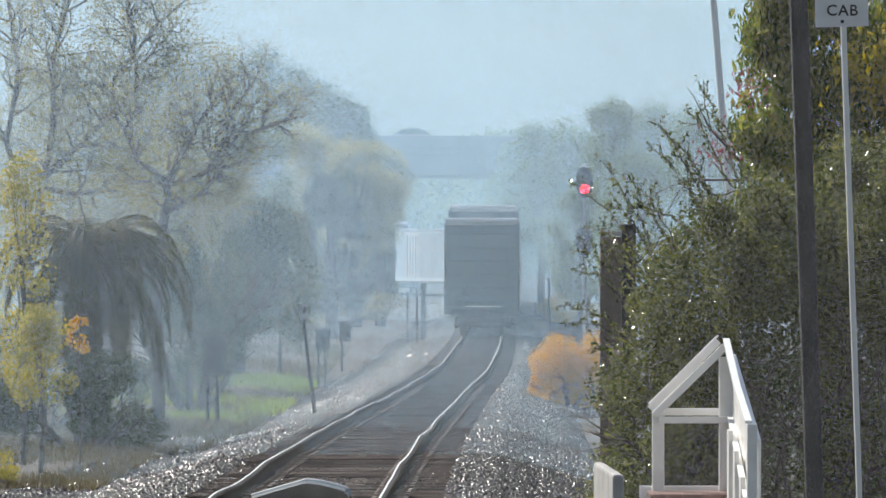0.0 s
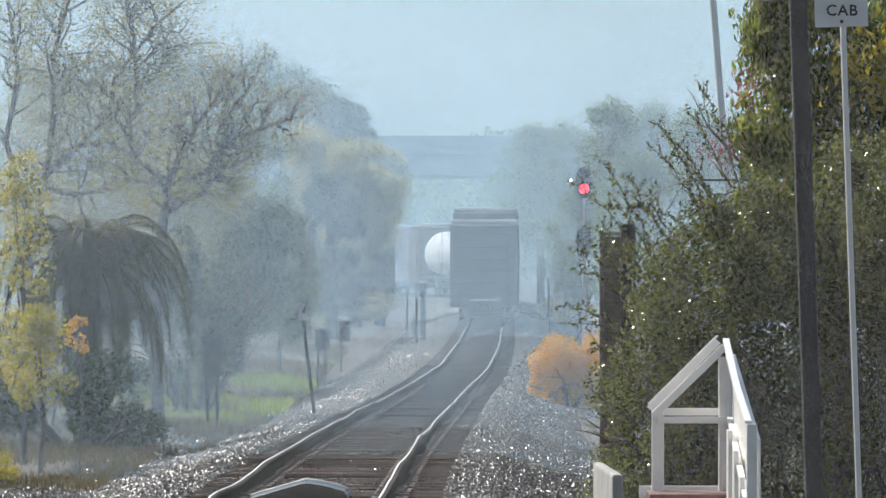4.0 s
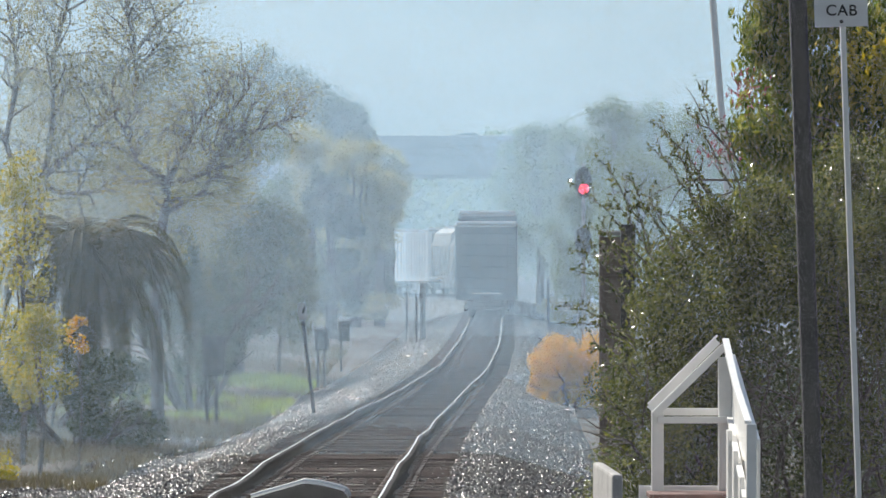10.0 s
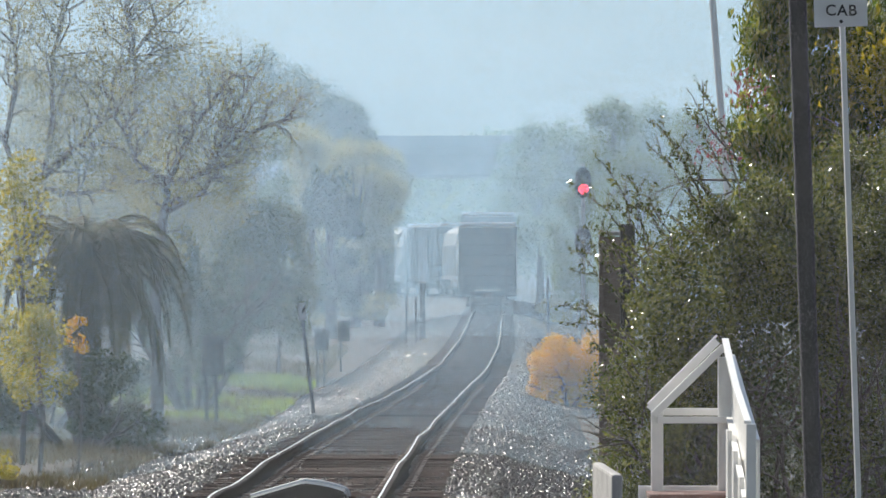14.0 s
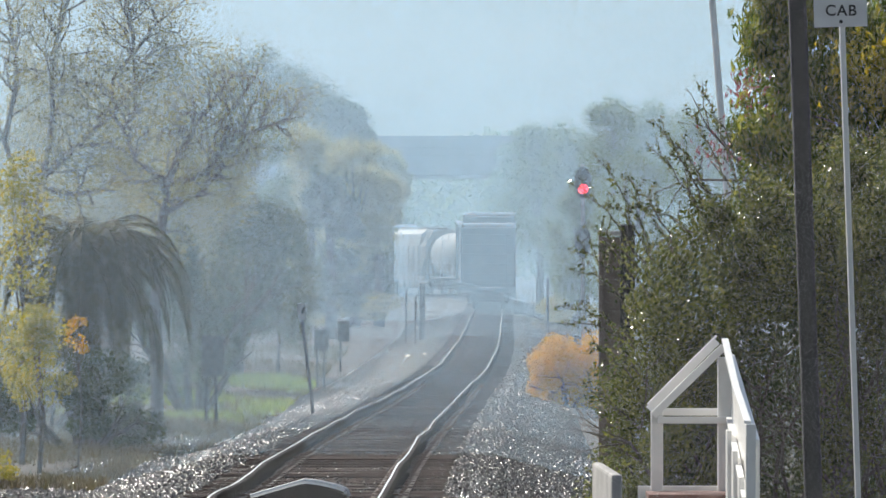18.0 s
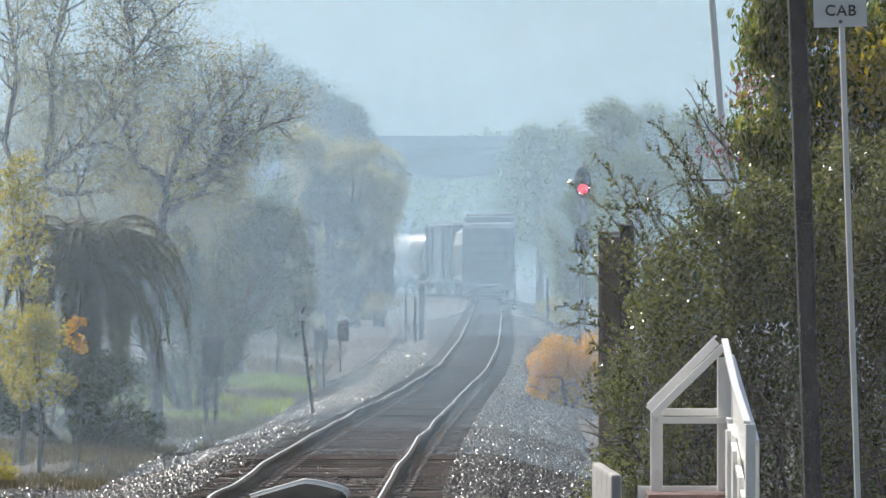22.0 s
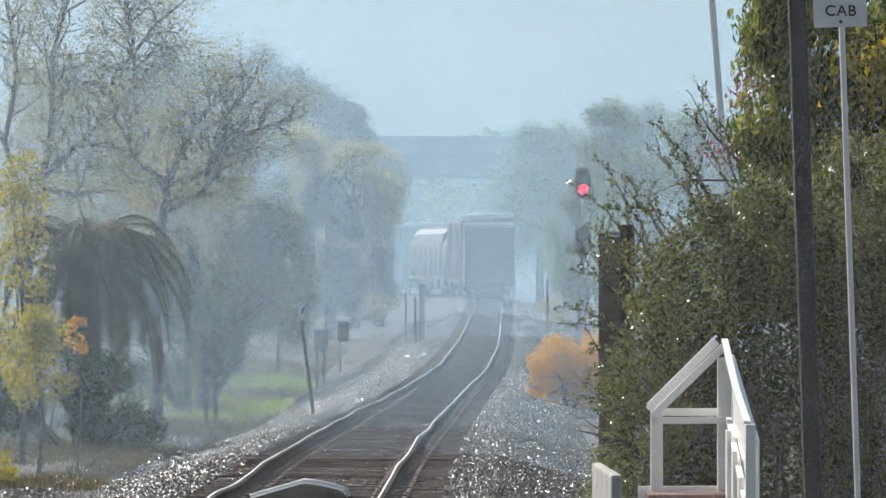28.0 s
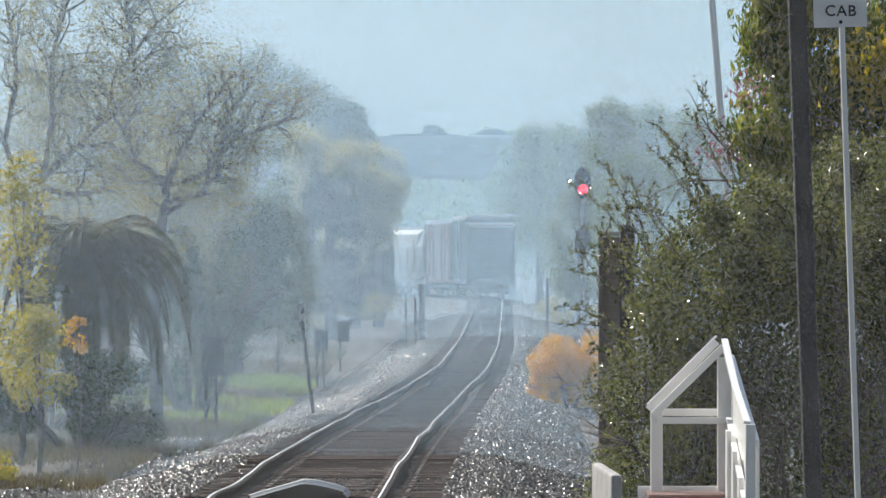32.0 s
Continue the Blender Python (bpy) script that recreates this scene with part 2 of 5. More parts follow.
def build_bed():
    """The ballast bed under the loose stones."""
    ys = np.arange(30.0, 520.0, 1.0)
    offs = np.array([-2.6, -1.9, -1.4, 0, 1.4, 1.9, 2.6])
    drop = np.array([-0.66, -0.29, -0.215, -0.205, -0.215, -0.29, -0.66])
    tx, tz = np.interp(ys, _Y, _tx), np.interp(ys, _Y, _tz)
    v = np.stack([tx[:, None] + offs, np.repeat(ys[:, None], 7, 1), tz[:, None] + drop], -1).reshape(-1, 3)
    i = np.arange(len(ys) * 7).reshape(-1, 7)
    f = np.stack([i[:-1, :-1], i[:-1, 1:], i[1:, 1:], i[1:, :-1]], -1).reshape(-1, 4)
    tagged(linked("ballast_bed", arrays("ballast_bed", v, f, True), None, M_BED), "grey crushed stone bed under the track", "ballast", kind="structure")


build_bed()

# ---- rails ----
def build_rail(side):
    """One rail: foot, web and head swept along the line; the worn running surface is a part, narrowed to where the
    highlight lies.
    """
    prof = [(-0.075, -0.17), (0.075, -0.17), (0.075, -0.155), (0.012, -0.135), (0.010, -0.045), (0.036, -0.034), (0.036, -0.006),
            (0.028, -0.001), (-0.028, -0.001), (-0.036, -0.006), (-0.036, -0.034), (-0.010, -0.045), (-0.012, -0.135), (-0.075, -0.155)]
    ys = np.concatenate([np.arange(30.0, 130.0, 1.0), np.arange(130.0, 540.0, 2.5)])
    tx, tz = np.interp(ys, _Y, _tx), np.interp(ys, _Y, _tz)
    rng = np.random.default_rng(5 + int(side))
    wob = smoothed(rng.normal(0, 0.03, len(ys)), 5)
    wz = smoothed(rng.normal(0, 0.022, len(ys)), 3)
    n = len(prof)
    p = np.array(prof)
    v = np.stack([(tx + side * 0.7525 + wob)[:, None] + p[:, 0], np.repeat(ys[:, None], n, 1), (tz + wz)[:, None] + p[:, 1]], -1).reshape(-1, 3)
    i = np.arange(len(ys) * n).reshape(-1, n)
    j = np.roll(i, -1, 1)
    f = np.stack([i[:-1], j[:-1], j[1:], i[1:]], -1).reshape(-1, 4)
    rail = tagged(linked("rail", arrays("rail", v, f), None, M_RAIL), "rust-brown steel rail with a shiny worn head", "rail", "rails of the track")
    # bright strip only on the left edge, shaped as the head's highlight
    t = np.array([(-0.028, 0.0), (-0.02, 0.0015), (-0.009, 0.0)])
    v = np.stack([(tx + side * 0.7525 + wob)[:, None] + t[:, 0], np.repeat(ys[:, None], 3, 1), (tz + wz)[:, None] + t[:, 1] + 0.001], -1).reshape(-1, 3)
    i = np.arange(len(ys) * 3).reshape(-1, 3)
    f = np.stack([i[:-1, :-1], i[:-1, 1:], i[1:, 1:], i[1:, :-1]], -1).reshape(-1, 4)
    linked("running_surface", arrays("running_surface", v, f, True), rail, M_RAILTOP, "polished running surface narrowed to its highlight strip")


for _s in (-1, 1):
    build_rail(_s)


# ---- plants: branches and leaves ----
def tube(acc, pts, radii, n=6):
    """Add a tapered round limb through pts to acc = [verts, faces]."""
    base = sum(len(a) for a in acc[0])
    pts = [Vector(p) for p in pts]
    ring = []
    for i, p in enumerate(pts):
        d = (pts[min(i + 1, len(pts) - 1)] - pts[max(i - 1, 0)]).normalized()
        u = d.orthogonal().normalized()
        w = d.cross(u)
        for k in range(n):
            a = 2 * math.pi * k / n
            ring.append(p + (u * math.cos(a) + w * math.sin(a)) * radii[i])
    acc[0].append(np.array(ring))
    for i in range(len(pts) - 1):
        for k in range(n):
            a, b = base + i * n + k, base + i * n + (k + 1) % n
            acc[1].append((a, b, b + n, a + n))


def grow(acc, tips, rng, p, d, length, r, depth, bend=0.25, fork=3, droop=0.0, shrink=0.68, spread=0.75):
    """A limb that wanders, forks and thins; tips gathers (place, direction, depth)."""
    pts, rad = [Vector(p)], [r]
    q, d = Vector(p), Vector(d).normalized()
    steps = 5 if depth > 1 else 4
    for i in range(steps):
        d = (d + Vector(rng.normal(0, bend, 3)) * 0.6 + Vector((0, 0, -droop))).normalized()
        q = q + d * (length / steps)
        pts.append(q.copy())
        rad.append(r * (1 - 0.5 * (i + 1) / steps))
        if depth <= 2 and i >= 1:
            tips.append((q.copy(), d.copy(), depth))
        if depth > 0 and i >= 1 and rng.random() < 0.55:
            side = Vector(rng.normal(0, 1, 3))
            side = (side - d * side.dot(d)).normalized()
            grow(acc, tips, rng, q, d * 0.7 + side * spread, length * shrink * rng.uniform(0.6, 1.0), rad[-1] * 0.62, depth - 1, bend, fork, droop, shrink, spread)
    tube(acc, pts, rad, 7 if depth >= 3 else (5 if depth else 3))
    if depth > 0:
        for _ in range(fork - 1):
            side = Vector(rng.normal(0, 1, 3))
            side = (side - d * side.dot(d)).normalized()
            grow(acc, tips, rng, q, d * 0.8 + side * spread * rng.uniform(0.5, 1.1), length * shrink * rng.uniform(0.75, 1.1), rad[-1] * 0.8, depth - 1, bend, fork, droop, shrink, spread)
    else:
        tips.append((q.copy(), d.copy(), 0))


def leaf_mesh(name, centres, size, rng, aspect=0.5, hang=0.0, vary=0.35):
    """Folded four-cornered leaf blades at the centres, turned at random; hang tips them downwards."""
    c = np.asarray(centres, float)
    n = len(c)
    d = rng.normal(0, 1, (n, 3))
    d[:, 2] -= hang * 2.0
    d /= np.linalg.norm(d, axis=1)[:, None]
    u = np.cross(d, rng.normal(0, 1, (n, 3)))
    u /= np.linalg.norm(u, axis=1)[:, None] + 1e-9
    w = np.cross(d, u)
    s = size * rng.uniform(1 - vary, 1 + vary, (n, 1))
    fold = 0.18 * s
    v = np.stack([c - d * s * 0.5, c + u * s * aspect * 0.5 + w * fold, c + d * s * 0.5, c - u * s * aspect * 0.5 + w * fold], 1).reshape(-1, 3)
    i = np.arange(n) * 4
    f = np.concatenate([np.stack([i, i + 1, i + 2], 1), np.stack([i, i + 2, i + 3], 1)])
    return arrays(name, v, f)


def scatter(tips, per, spread, rng, deepest=9):
    pts = np.array([t[0] for t in tips if t[2] <= deepest])
    c = np.repeat(pts, per, 0)
    g = rng.normal(0, 1, c.shape)
    g /= np.linalg.norm(g, axis=1)[:, None]
    return c + g * (spread * 1.5 * rng.uniform(0, 1, (len(c), 1)) ** 0.6)


def tree(name, x, y, height, crown, leaf, leaf_size, per, label, seed, spread=0.4, depth=3, trunk=0.28, lean=(0, 0, 1), fork=3,
         droop=0.0, limbs=4, bare=0.3, hang=0.0, limb_len=0.36, bark=None, extra=None, wide=0.9, aspect=0.55):
    """A tree on the ground: trunk with limbs in one mesh, crown of leaves in another."""
    rng = np.random.default_rng(seed)
    z = float(lie(x, y)) - 0.1
    ob = thing(name, pose(x, y, z), label, "tree" if height > 2.6 else "shrub", "trees beside the line")
    acc, tips = [[], []], []
    top = Vector(lean).normalized() * height * bare
    tube(acc, [(0, 0, 0), top * 0.5 + Vector(rng.normal(0, 0.06, 3)), top], [trunk * 1.25, trunk, trunk * 0.85], 9)
    for i in range(limbs):
        a = 2 * math.pi * (i + rng.uniform(-0.3, 0.3)) / limbs
        d = Vector((math.cos(a) * crown / height * 1.5, math.sin(a) * crown / height * 1.5, wide)) + Vector(lean) * 0.3
        grow(acc, tips, rng, top * rng.uniform(0.8, 1.0), d, height * limb_len * rng.uniform(0.85, 1.15), trunk * 0.6, depth, 0.28, fork, droop)
    linked("trunk", arrays("trunk", np.concatenate(acc[0]), acc[1], True), ob, bark or M_BARK, "grey-brown bark limbs")
    if per:
        linked("crown", leaf_mesh("crown", scatter(tips, per, spread, rng), leaf_size, rng, aspect, hang), ob, leaf)["kind"] = "stuff"
    for m, per2, keep in extra or ():
        few = [t for t in tips if keep(t[0])]
        if few:
            linked("crown", leaf_mesh("crown", scatter(few, per2, spread * 0.7, rng), leaf_size, rng, aspect, hang), ob, m, "patch of turned leaves")["kind"] = "stuff"
    return ob


def shrub(name, x, y, w, h, d, leaf, n, size, label, seed, z=None, stems=14, aspect=0.5, lumps=9, hang=0.0):
    """A dense leafy bush of uneven lumps on thin stems."""
    rng = np.random.default_rng(seed)
    ob = thing(name, pose(x, y, float(lie(x, y)) if z is None else z), label, "shrub", "bushes beside the line")
    for i in range(stems):
        acc, tips = [[], []], []
        a = rng.uniform(0, 2 * math.pi)
        grow(acc, tips, rng, (math.cos(a) * w * 0.1, math.sin(a) * d * 0.1, 0), (math.cos(a) * w / h * 0.8, math.sin(a) * d / h * 0.6, 1), h * 0.55, 0.02 + 0.012 * h, 1, 0.25, 3)
        linked("stem", arrays("stem", np.concatenate(acc[0]), acc[1]), ob, M_BARK)
    lc = np.stack([rng.uniform(-w / 2, w / 2, lumps), rng.uniform(-d / 2, d / 2, lumps), rng.uniform(0.15, 0.85, lumps) * h], 1)
    lr = rng.uniform(0.16, 0.34, lumps)
    pick = rng.integers(0, lumps, n)
    g = rng.normal(0, 1, (n, 3))
    g /= np.linalg.norm(g, axis=1)[:, None]
    g *= (rng.uniform(0.55, 1.12, n) * lr[pick])[:, None] * np.array([w * 0.75, d * 0.75, h * 0.75])
    c = lc[pick] + g
    c[:, 2] = np.abs(c[:, 2])
    linked("crown", leaf_mesh("crown", c, size, rng, aspect, hang), ob, leaf)["kind"] = "stuff"
    return ob


def massed_tree(x, y, top, half, low, leaf, size, n, label, seed, lumps=26, trunk=0.22, name="tree"):
    """A full crown of uneven leafy lumps between two heights, carried by a trunk with a limb to every lump."""
    rng = np.random.default_rng(seed)
    z = float(lie(x, y)) - 0.1
    ob = thing(name, pose(x, y, z), label, "tree", "trees beside the line")
    high, base = top - z, max(low - z, 0.3)
    mid, tall = (high + base) / 2, (high - base) / 2
    lumps = int(lumps * max(1.0, tall / half * 0.8))
    lr = rng.uniform(0.26, 0.46, lumps) * half
    u = rng.uniform(0, 1, lumps)
    u[:3] = (0.98, 0.9, 0.93)
    girth = np.sqrt(1 - np.abs((u - 0.42) / 0.6) ** 3.0) * rng.uniform(0.45, 1.0, lumps)
    a = rng.uniform(0, 2 * math.pi, lumps)
    lc = np.stack([np.cos(a) * girth * (half - lr * 0.6), np.sin(a) * girth * (half - lr * 0.6), base + lr + u * (high - base - 2 * lr)], 1)
    acc = [[], []]
    tube(acc, [(0, 0, 0), (0.06, 0, mid * 0.5), (0, 0.05, mid)], [trunk * 1.3, trunk, trunk * 0.6], 9)
    for c in lc[:12]:
        a = Vector((0, 0, min(mid, max(base * 0.8, c[2] * 0.55))))
        b = Vector(c)
        tube(acc, [a, a.lerp(b, 0.5) + Vector((0, 0, 0.08 * tall)), b], [trunk * 0.3, trunk * 0.2, trunk * 0.08], 5)
    linked("trunk", arrays("trunk", np.concatenate(acc[0]), acc[1], True), ob, M_BARK, "grey-brown bark limbs")
    for part_name, count, scale, inner, outer in (("crown", n, 1.0, 0.55, 1.15), ("crown_core", n // 5, 2.6 if half > 0.7 else 1.2, 0.0, 0.8)):
        pick = rng.integers(0, lumps, count)
        g = rng.normal(0, 1, (count, 3))
        g /= np.linalg.norm(g, axis=1)[:, None]
        c = lc[pick] + g * (rng.uniform(inner, outer, count) * lr[pick])[:, None] 
        linked(part_name, leaf_mesh(part_name, c, size * scale, rng, 0.6), ob, leaf)["kind"] = "stuff"
    return ob


def bare_tree(x, y, boughs, label, seed, trunk=0.2, twig=0.9, leaves=4, low=4.2):
    """A tree of crooked boughs, each given by a few bends (offset, height), with fine twigs and the last leaves."""
    rng = np.random.default_rng(seed)
    z = float(lie(x, y)) - 0.1
    ob = thing("tree", pose(x, y, z), label, "tree", "trees beside the line")
    acc, tips = [[], []], []
    for k, bends in enumerate(boughs):
        pts = [Vector((dx, 0.25 * math.sin(3 * i + k), h - z)) for i, (dx, h) in enumerate(bends)]
        if k == 0:
            pts = [Vector((0, 0, 0)), Vector((0.05, 0, pts[0].z * 0.5))] + pts
        fine = []
        for a, b in zip(pts, pts[1:]):
            fine += [a.lerp(b, e) + Vector(rng.normal(0, 0.025, 3)) for e in (0, 0.33, 0.67)]
        fine.append(pts[-1])
        r0 = trunk if k == 0 else trunk * 0.5
        tube(acc, fine, list(np.linspace(r0, 0.03, len(fine))), 7)
        for i in range(3 if k else 7, len(fine)):
            d = (fine[i] - fine[i - 1]).normalized()
            for _ in range(3):
                side = Vector(rng.normal(0, 1, 3)) + Vector((0.1, 0, 0.35))
                side = (side - d * side.dot(d)).normalized()
                grow(acc, tips, rng, fine[i], d * 0.6 + side, twig * rng.uniform(0.6, 1.2), 0.026, 2, 0.3, 3, 0.0, 0.66, 0.8)
    linked("trunk", arrays("trunk", np.concatenate(acc[0]), acc[1], True), ob, M_TWIG, "grey crooked boughs and twigs")
    linked("crown", leaf_mesh("crown", scatter(tips[::2], leaves, 0.16, rng), 0.05, rng, 0.6), ob, L_LAST, "sparse pale last leaves")["kind"] = "stuff"
    few = [t for t in tips if t[0].z < low - z and rng.random() < 0.3]
    if few:
        linked("crown", leaf_mesh("crown", scatter(few, 5, 0.14, rng), 0.06, rng, 0.6), ob, L_PALE, "patches of yellow leaves")["kind"] = "stuff"
    return ob


# the far bank: trees from back to front
def plant_trees():
    oak, pale, grey = "dark green spreading oak in haze", "pale yellow-green autumn tree in haze", "hazy grey-green broadleaf tree"
    far = [  # x, y, top, half width, underside, leaf, leaf size, leaves, label, seed
        (-22.0, 352, 13.2, 4.4, 1.0, L_DARK, 0.13, 15000, oak, 11), (-17.6, 350, 13.6, 4.2, 1.0, L_DARK, 0.13, 15000, oak, 12), (-13.9, 352, 14.3, 4.0, 1.0, L_DARK, 0.13, 16000, oak, 13),
        (-10.4, 350, 14.0, 3.6, 1.0, L_DARK, 0.13, 16000, oak, 14), (-7.6, 346, 12.7, 3.1, 1.0, L_DARK, 0.13, 16000, oak, 15), (-5.6, 343, 11.2, 2.3, 1.0, L_DARK, 0.12, 15000, oak, 16),
        (-4.5, 345, 9.4, 1.6, 1.5, L_DARK, 0.12, 10000, oak, 35),
        (-6.4, 306, 9.1, 2.3, 1.0, L_CREAM, 0.08, 24000, pale, 17), (-4.2, 303, 8.2, 2.0, 1.0, L_CREAM, 0.08, 22000, pale, 18), (-3.1, 308, 6.8, 1.3, 3.4, L_CREAM, 0.08, 10000, pale, 19),
        # two trees added to shade the car sides before the bend
        (-3.5, 411, 9.6, 1.5, 5.2, L_CREAM, 0.1, 9000, pale, 36), (-3.3, 396, 9.0, 1.3, 5.0, L_CREAM, 0.1, 9000, pale, 37),
        (-8.6, 290, 8.6, 2.3, 0.5, L_MID, 0.1, 15000, grey, 20), (-4.75, 268, 6.2, 1.5, -0.4, L_DARK, 0.09, 14000, "dark green rounded tree in haze", 21),
        (-4.0, 330, 4.6, 1.6, -0.6, L_DARK, 0.1, 10000, "dark green rounded tree in haze", 34),
        (6.5, 424, 11.4, 3.0, 1.0, L_MID, 0.13, 15000, grey, 22), (4.9, 446, 10.4, 2.2, 1.0, L_MID, 0.13, 11000, grey, 23), (7.5, 362, 10.4, 2.6, 0.5, L_MID, 0.11, 16000, grey, 24),
        (8.8, 322, 10.7, 2.2, 0.5, L_MID, 0.1, 16000, grey, 25), (11.5, 340, 10.8, 3.0, 0.5, L_MID, 0.11, 16000, grey, 26), (13.8, 330, 10.2, 3.0, 0.5, L_MID, 0.11, 15000, grey, 27),
        (16.8, 342, 10.6, 3.2, 0.5, L_MID, 0.12, 13000, grey, 28), (6.4, 292, 5.6, 1.7, -0.4, L_MID, 0.08, 15000, "low hazy grey-green tree", 29), (8.2, 272, 6.8, 2.1, -0.4, L_MID, 0.08, 16000, "low hazy grey-green tree", 30)]
    for row in far:
        massed_tree(*row)
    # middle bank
    massed_tree(-6.1, 188, 4.4, 2.0, -0.6, L_DARK, 0.075, 22000, "dark dense evergreen tree", 31, 40, 0.16)
    massed_tree(-5.0, 192, 3.9, 1.4, -0.7, L_OLIVE, 0.07, 14000, "olive-green broadleaf tree in haze", 32, 18, 0.05)
    massed_tree(-8.3, 182, 5.2, 1.8, -0.6, L_OLIVE, 0.075, 14000, "olive-green broadleaf tree in haze", 33, 34, 0.15)
    tree("tree", -9.4, 170, 8.6, 3.2, L_LAST, 0.06, 6, "tall half-bare tree with grey twigs", 43, spread=0.3, depth=4, trunk=0.22, limbs=6, bare=0.2, limb_len=0.34, bark=M_TWIG)
    # half-bare trees over the bank
    bare = "half-bare spreading tree with sparse yellow leaves"
    bare_tree(-7.96, 120, [((0.1, 1.9), (0.4, 3.75), (1.2, 4.4), (1.6, 4.9), (1.8, 5.7), (2.55, 6.65)), ((0.4, 3.75), (0.6, 4.9), (0.55, 6.0), (0.95, 7.3)),
                           ((0.35, 3.5), (1.0, 3.4), (1.7, 3.5)), ((0.15, 2.8), (-0.3, 4.4), (-0.1, 5.8), (-0.3, 7.1)), ((1.6, 4.9), (2.15, 5.45), (2.1, 6.4), (1.95, 7.2))], bare, 41, 0.125, 0.9, 6)
    bare_tree(-5.22, 115, [((0.0, 1.57), (0.16, 3.07), (0.24, 3.6), (0.52, 4.2), (0.75, 4.6), (1.4, 5.5)), ((0.24, 3.5), (0.95, 3.75), (1.2, 4.1), (1.6, 4.45), (2.45, 4.7)),
                           ((0.16, 3.0), (0.9, 3.4), (1.2, 3.87), (1.1, 4.4)), ((0.24, 3.55), (-0.36, 4.0), (-0.75, 4.75)), ((1.2, 4.1), (1.27, 4.66), (1.63, 5.15))], bare, 42, 0.13, 0.6, 2, 3.6)
    # the yellow tree at the edge of the bank
    massed_tree(-5.98, 90, 3.85, 0.5, 0.2, L_YELLOW, 0.065, 2300, "young tree with yellow-green autumn leaves", 44, 22, 0.035)
    massed_tree(-5.48, 86, 1.6, 0.56, 0.1, L_YELLOW, 0.055, 2600, "low leafy yellow-green autumn sapling", 45, 24, 0.03)
    massed_tree(-4.98, 86.4, 1.42, 0.2, 0.85, L_ORANGE, 0.05, 320, "thin sapling with orange autumn leaves", 46, 9, 0.015)
    shrub("bush", -5.9, 79, 1.0, 0.5, 1.4, L_YELLOW, 1600, 0.05, "low bush with yellow and orange leaves", 53)
    shrub("bush", -5.35, 136, 1.9, 4.1, 2.0, L_DARK, 20000, 0.07, "tall dark evergreen shrub", 51, lumps=22)
    # added to hide the palm's trunk and fill the dark mass below
    shrub("bush", -5.7, 99, 2.3, 1.5, 1.3, L_DARK, 15000, 0.07, "dark undergrowth round the palm trunk", 52)
    shrub("bush", -7.4, 118, 3.4, 2.0, 2.5, L_DARK, 7000, 0.09, "dark bush under the palm", 54)
    shrub("bush", 2.95, 150, 1.45, 1.75, 1.6, L_ORANGE, 24000, 0.055, "rounded orange autumn bush on the ballast edge", 47, stems=6, lumps=44)
    shrub("bush", -5.0, 300, 4.5, 1.9, 5, L_PALE, 5000, 0.12, "low hazy scrub at the bend", 48)
    shrub("bush", 6.4, 330, 2.6, 1.6, 4, L_PALE, 4000, 0.12, "low hazy scrub beside the line", 49)


plant_trees()


def palm(x, y):
    rng = np.random.default_rng(61)
    z = float(lie(x, y))
    ob = thing("palm_tree", pose(x, y, z), "dark feather palm with drooping fronds in shade", "palm tree", "trees beside the line")
    acc = [[], []]
    tube(acc, [(0, 0, -0.1), (0.02, 0, 1.4), (-0.05, 0, 2.85)], [0.2, 0.16, 0.18], 10)
    linked("trunk", arrays("trunk", np.concatenate(acc[0]), acc[1], True), ob, M_BARK)
    for k in range(84):
        a = rng.uniform(0, 2 * math.pi)
        up = rng.uniform(-0.1, 2.8)
        p, d = Vector((-0.05, 0, 2.85)), Vector((math.cos(a), math.sin(a), up)).normalized()
        length, n = rng.uniform(1.8, 2.9), 20
        spine, V, F = [p.copy()], [], []
        for i in range(n):
            d = (d + Vector((0, 0, -0.1 - 0.012 * i))).normalized()
            q = p + d * length / n
            side = d.cross(Vector((0, 0, 1))).normalized()
            for s in (-1, 1):
                for e in (0.0, 0.5):
                    o = p.lerp(q, e)
                    ll = 0.42 * math.sin(math.pi * (0.12 + 0.85 * (i + e) / n)) + 0.05
                    t = o + (side * s * 0.6 + d * 0.8 + Vector((0, 0, -0.3))).normalized() * ll
                    b = len(V)
                    V += [o - d * 0.02, o + d * 0.03, t]
                    F.append((b, b + 1, b + 2))
            p = q
            spine.append(p.copy())
        frond = linked("frond", arrays("frond", [tuple(v) for v in V], F), ob, L_PALM)
        acc = [[], []]
        tube(acc, spine, [0.02 * (1 - 0.8 * i / n) for i in range(n + 1)], 3)
        linked("rib", arrays("rib", np.concatenate(acc[0]), acc[1]), frond, L_PALM)


palm(-5.6, 100.6)


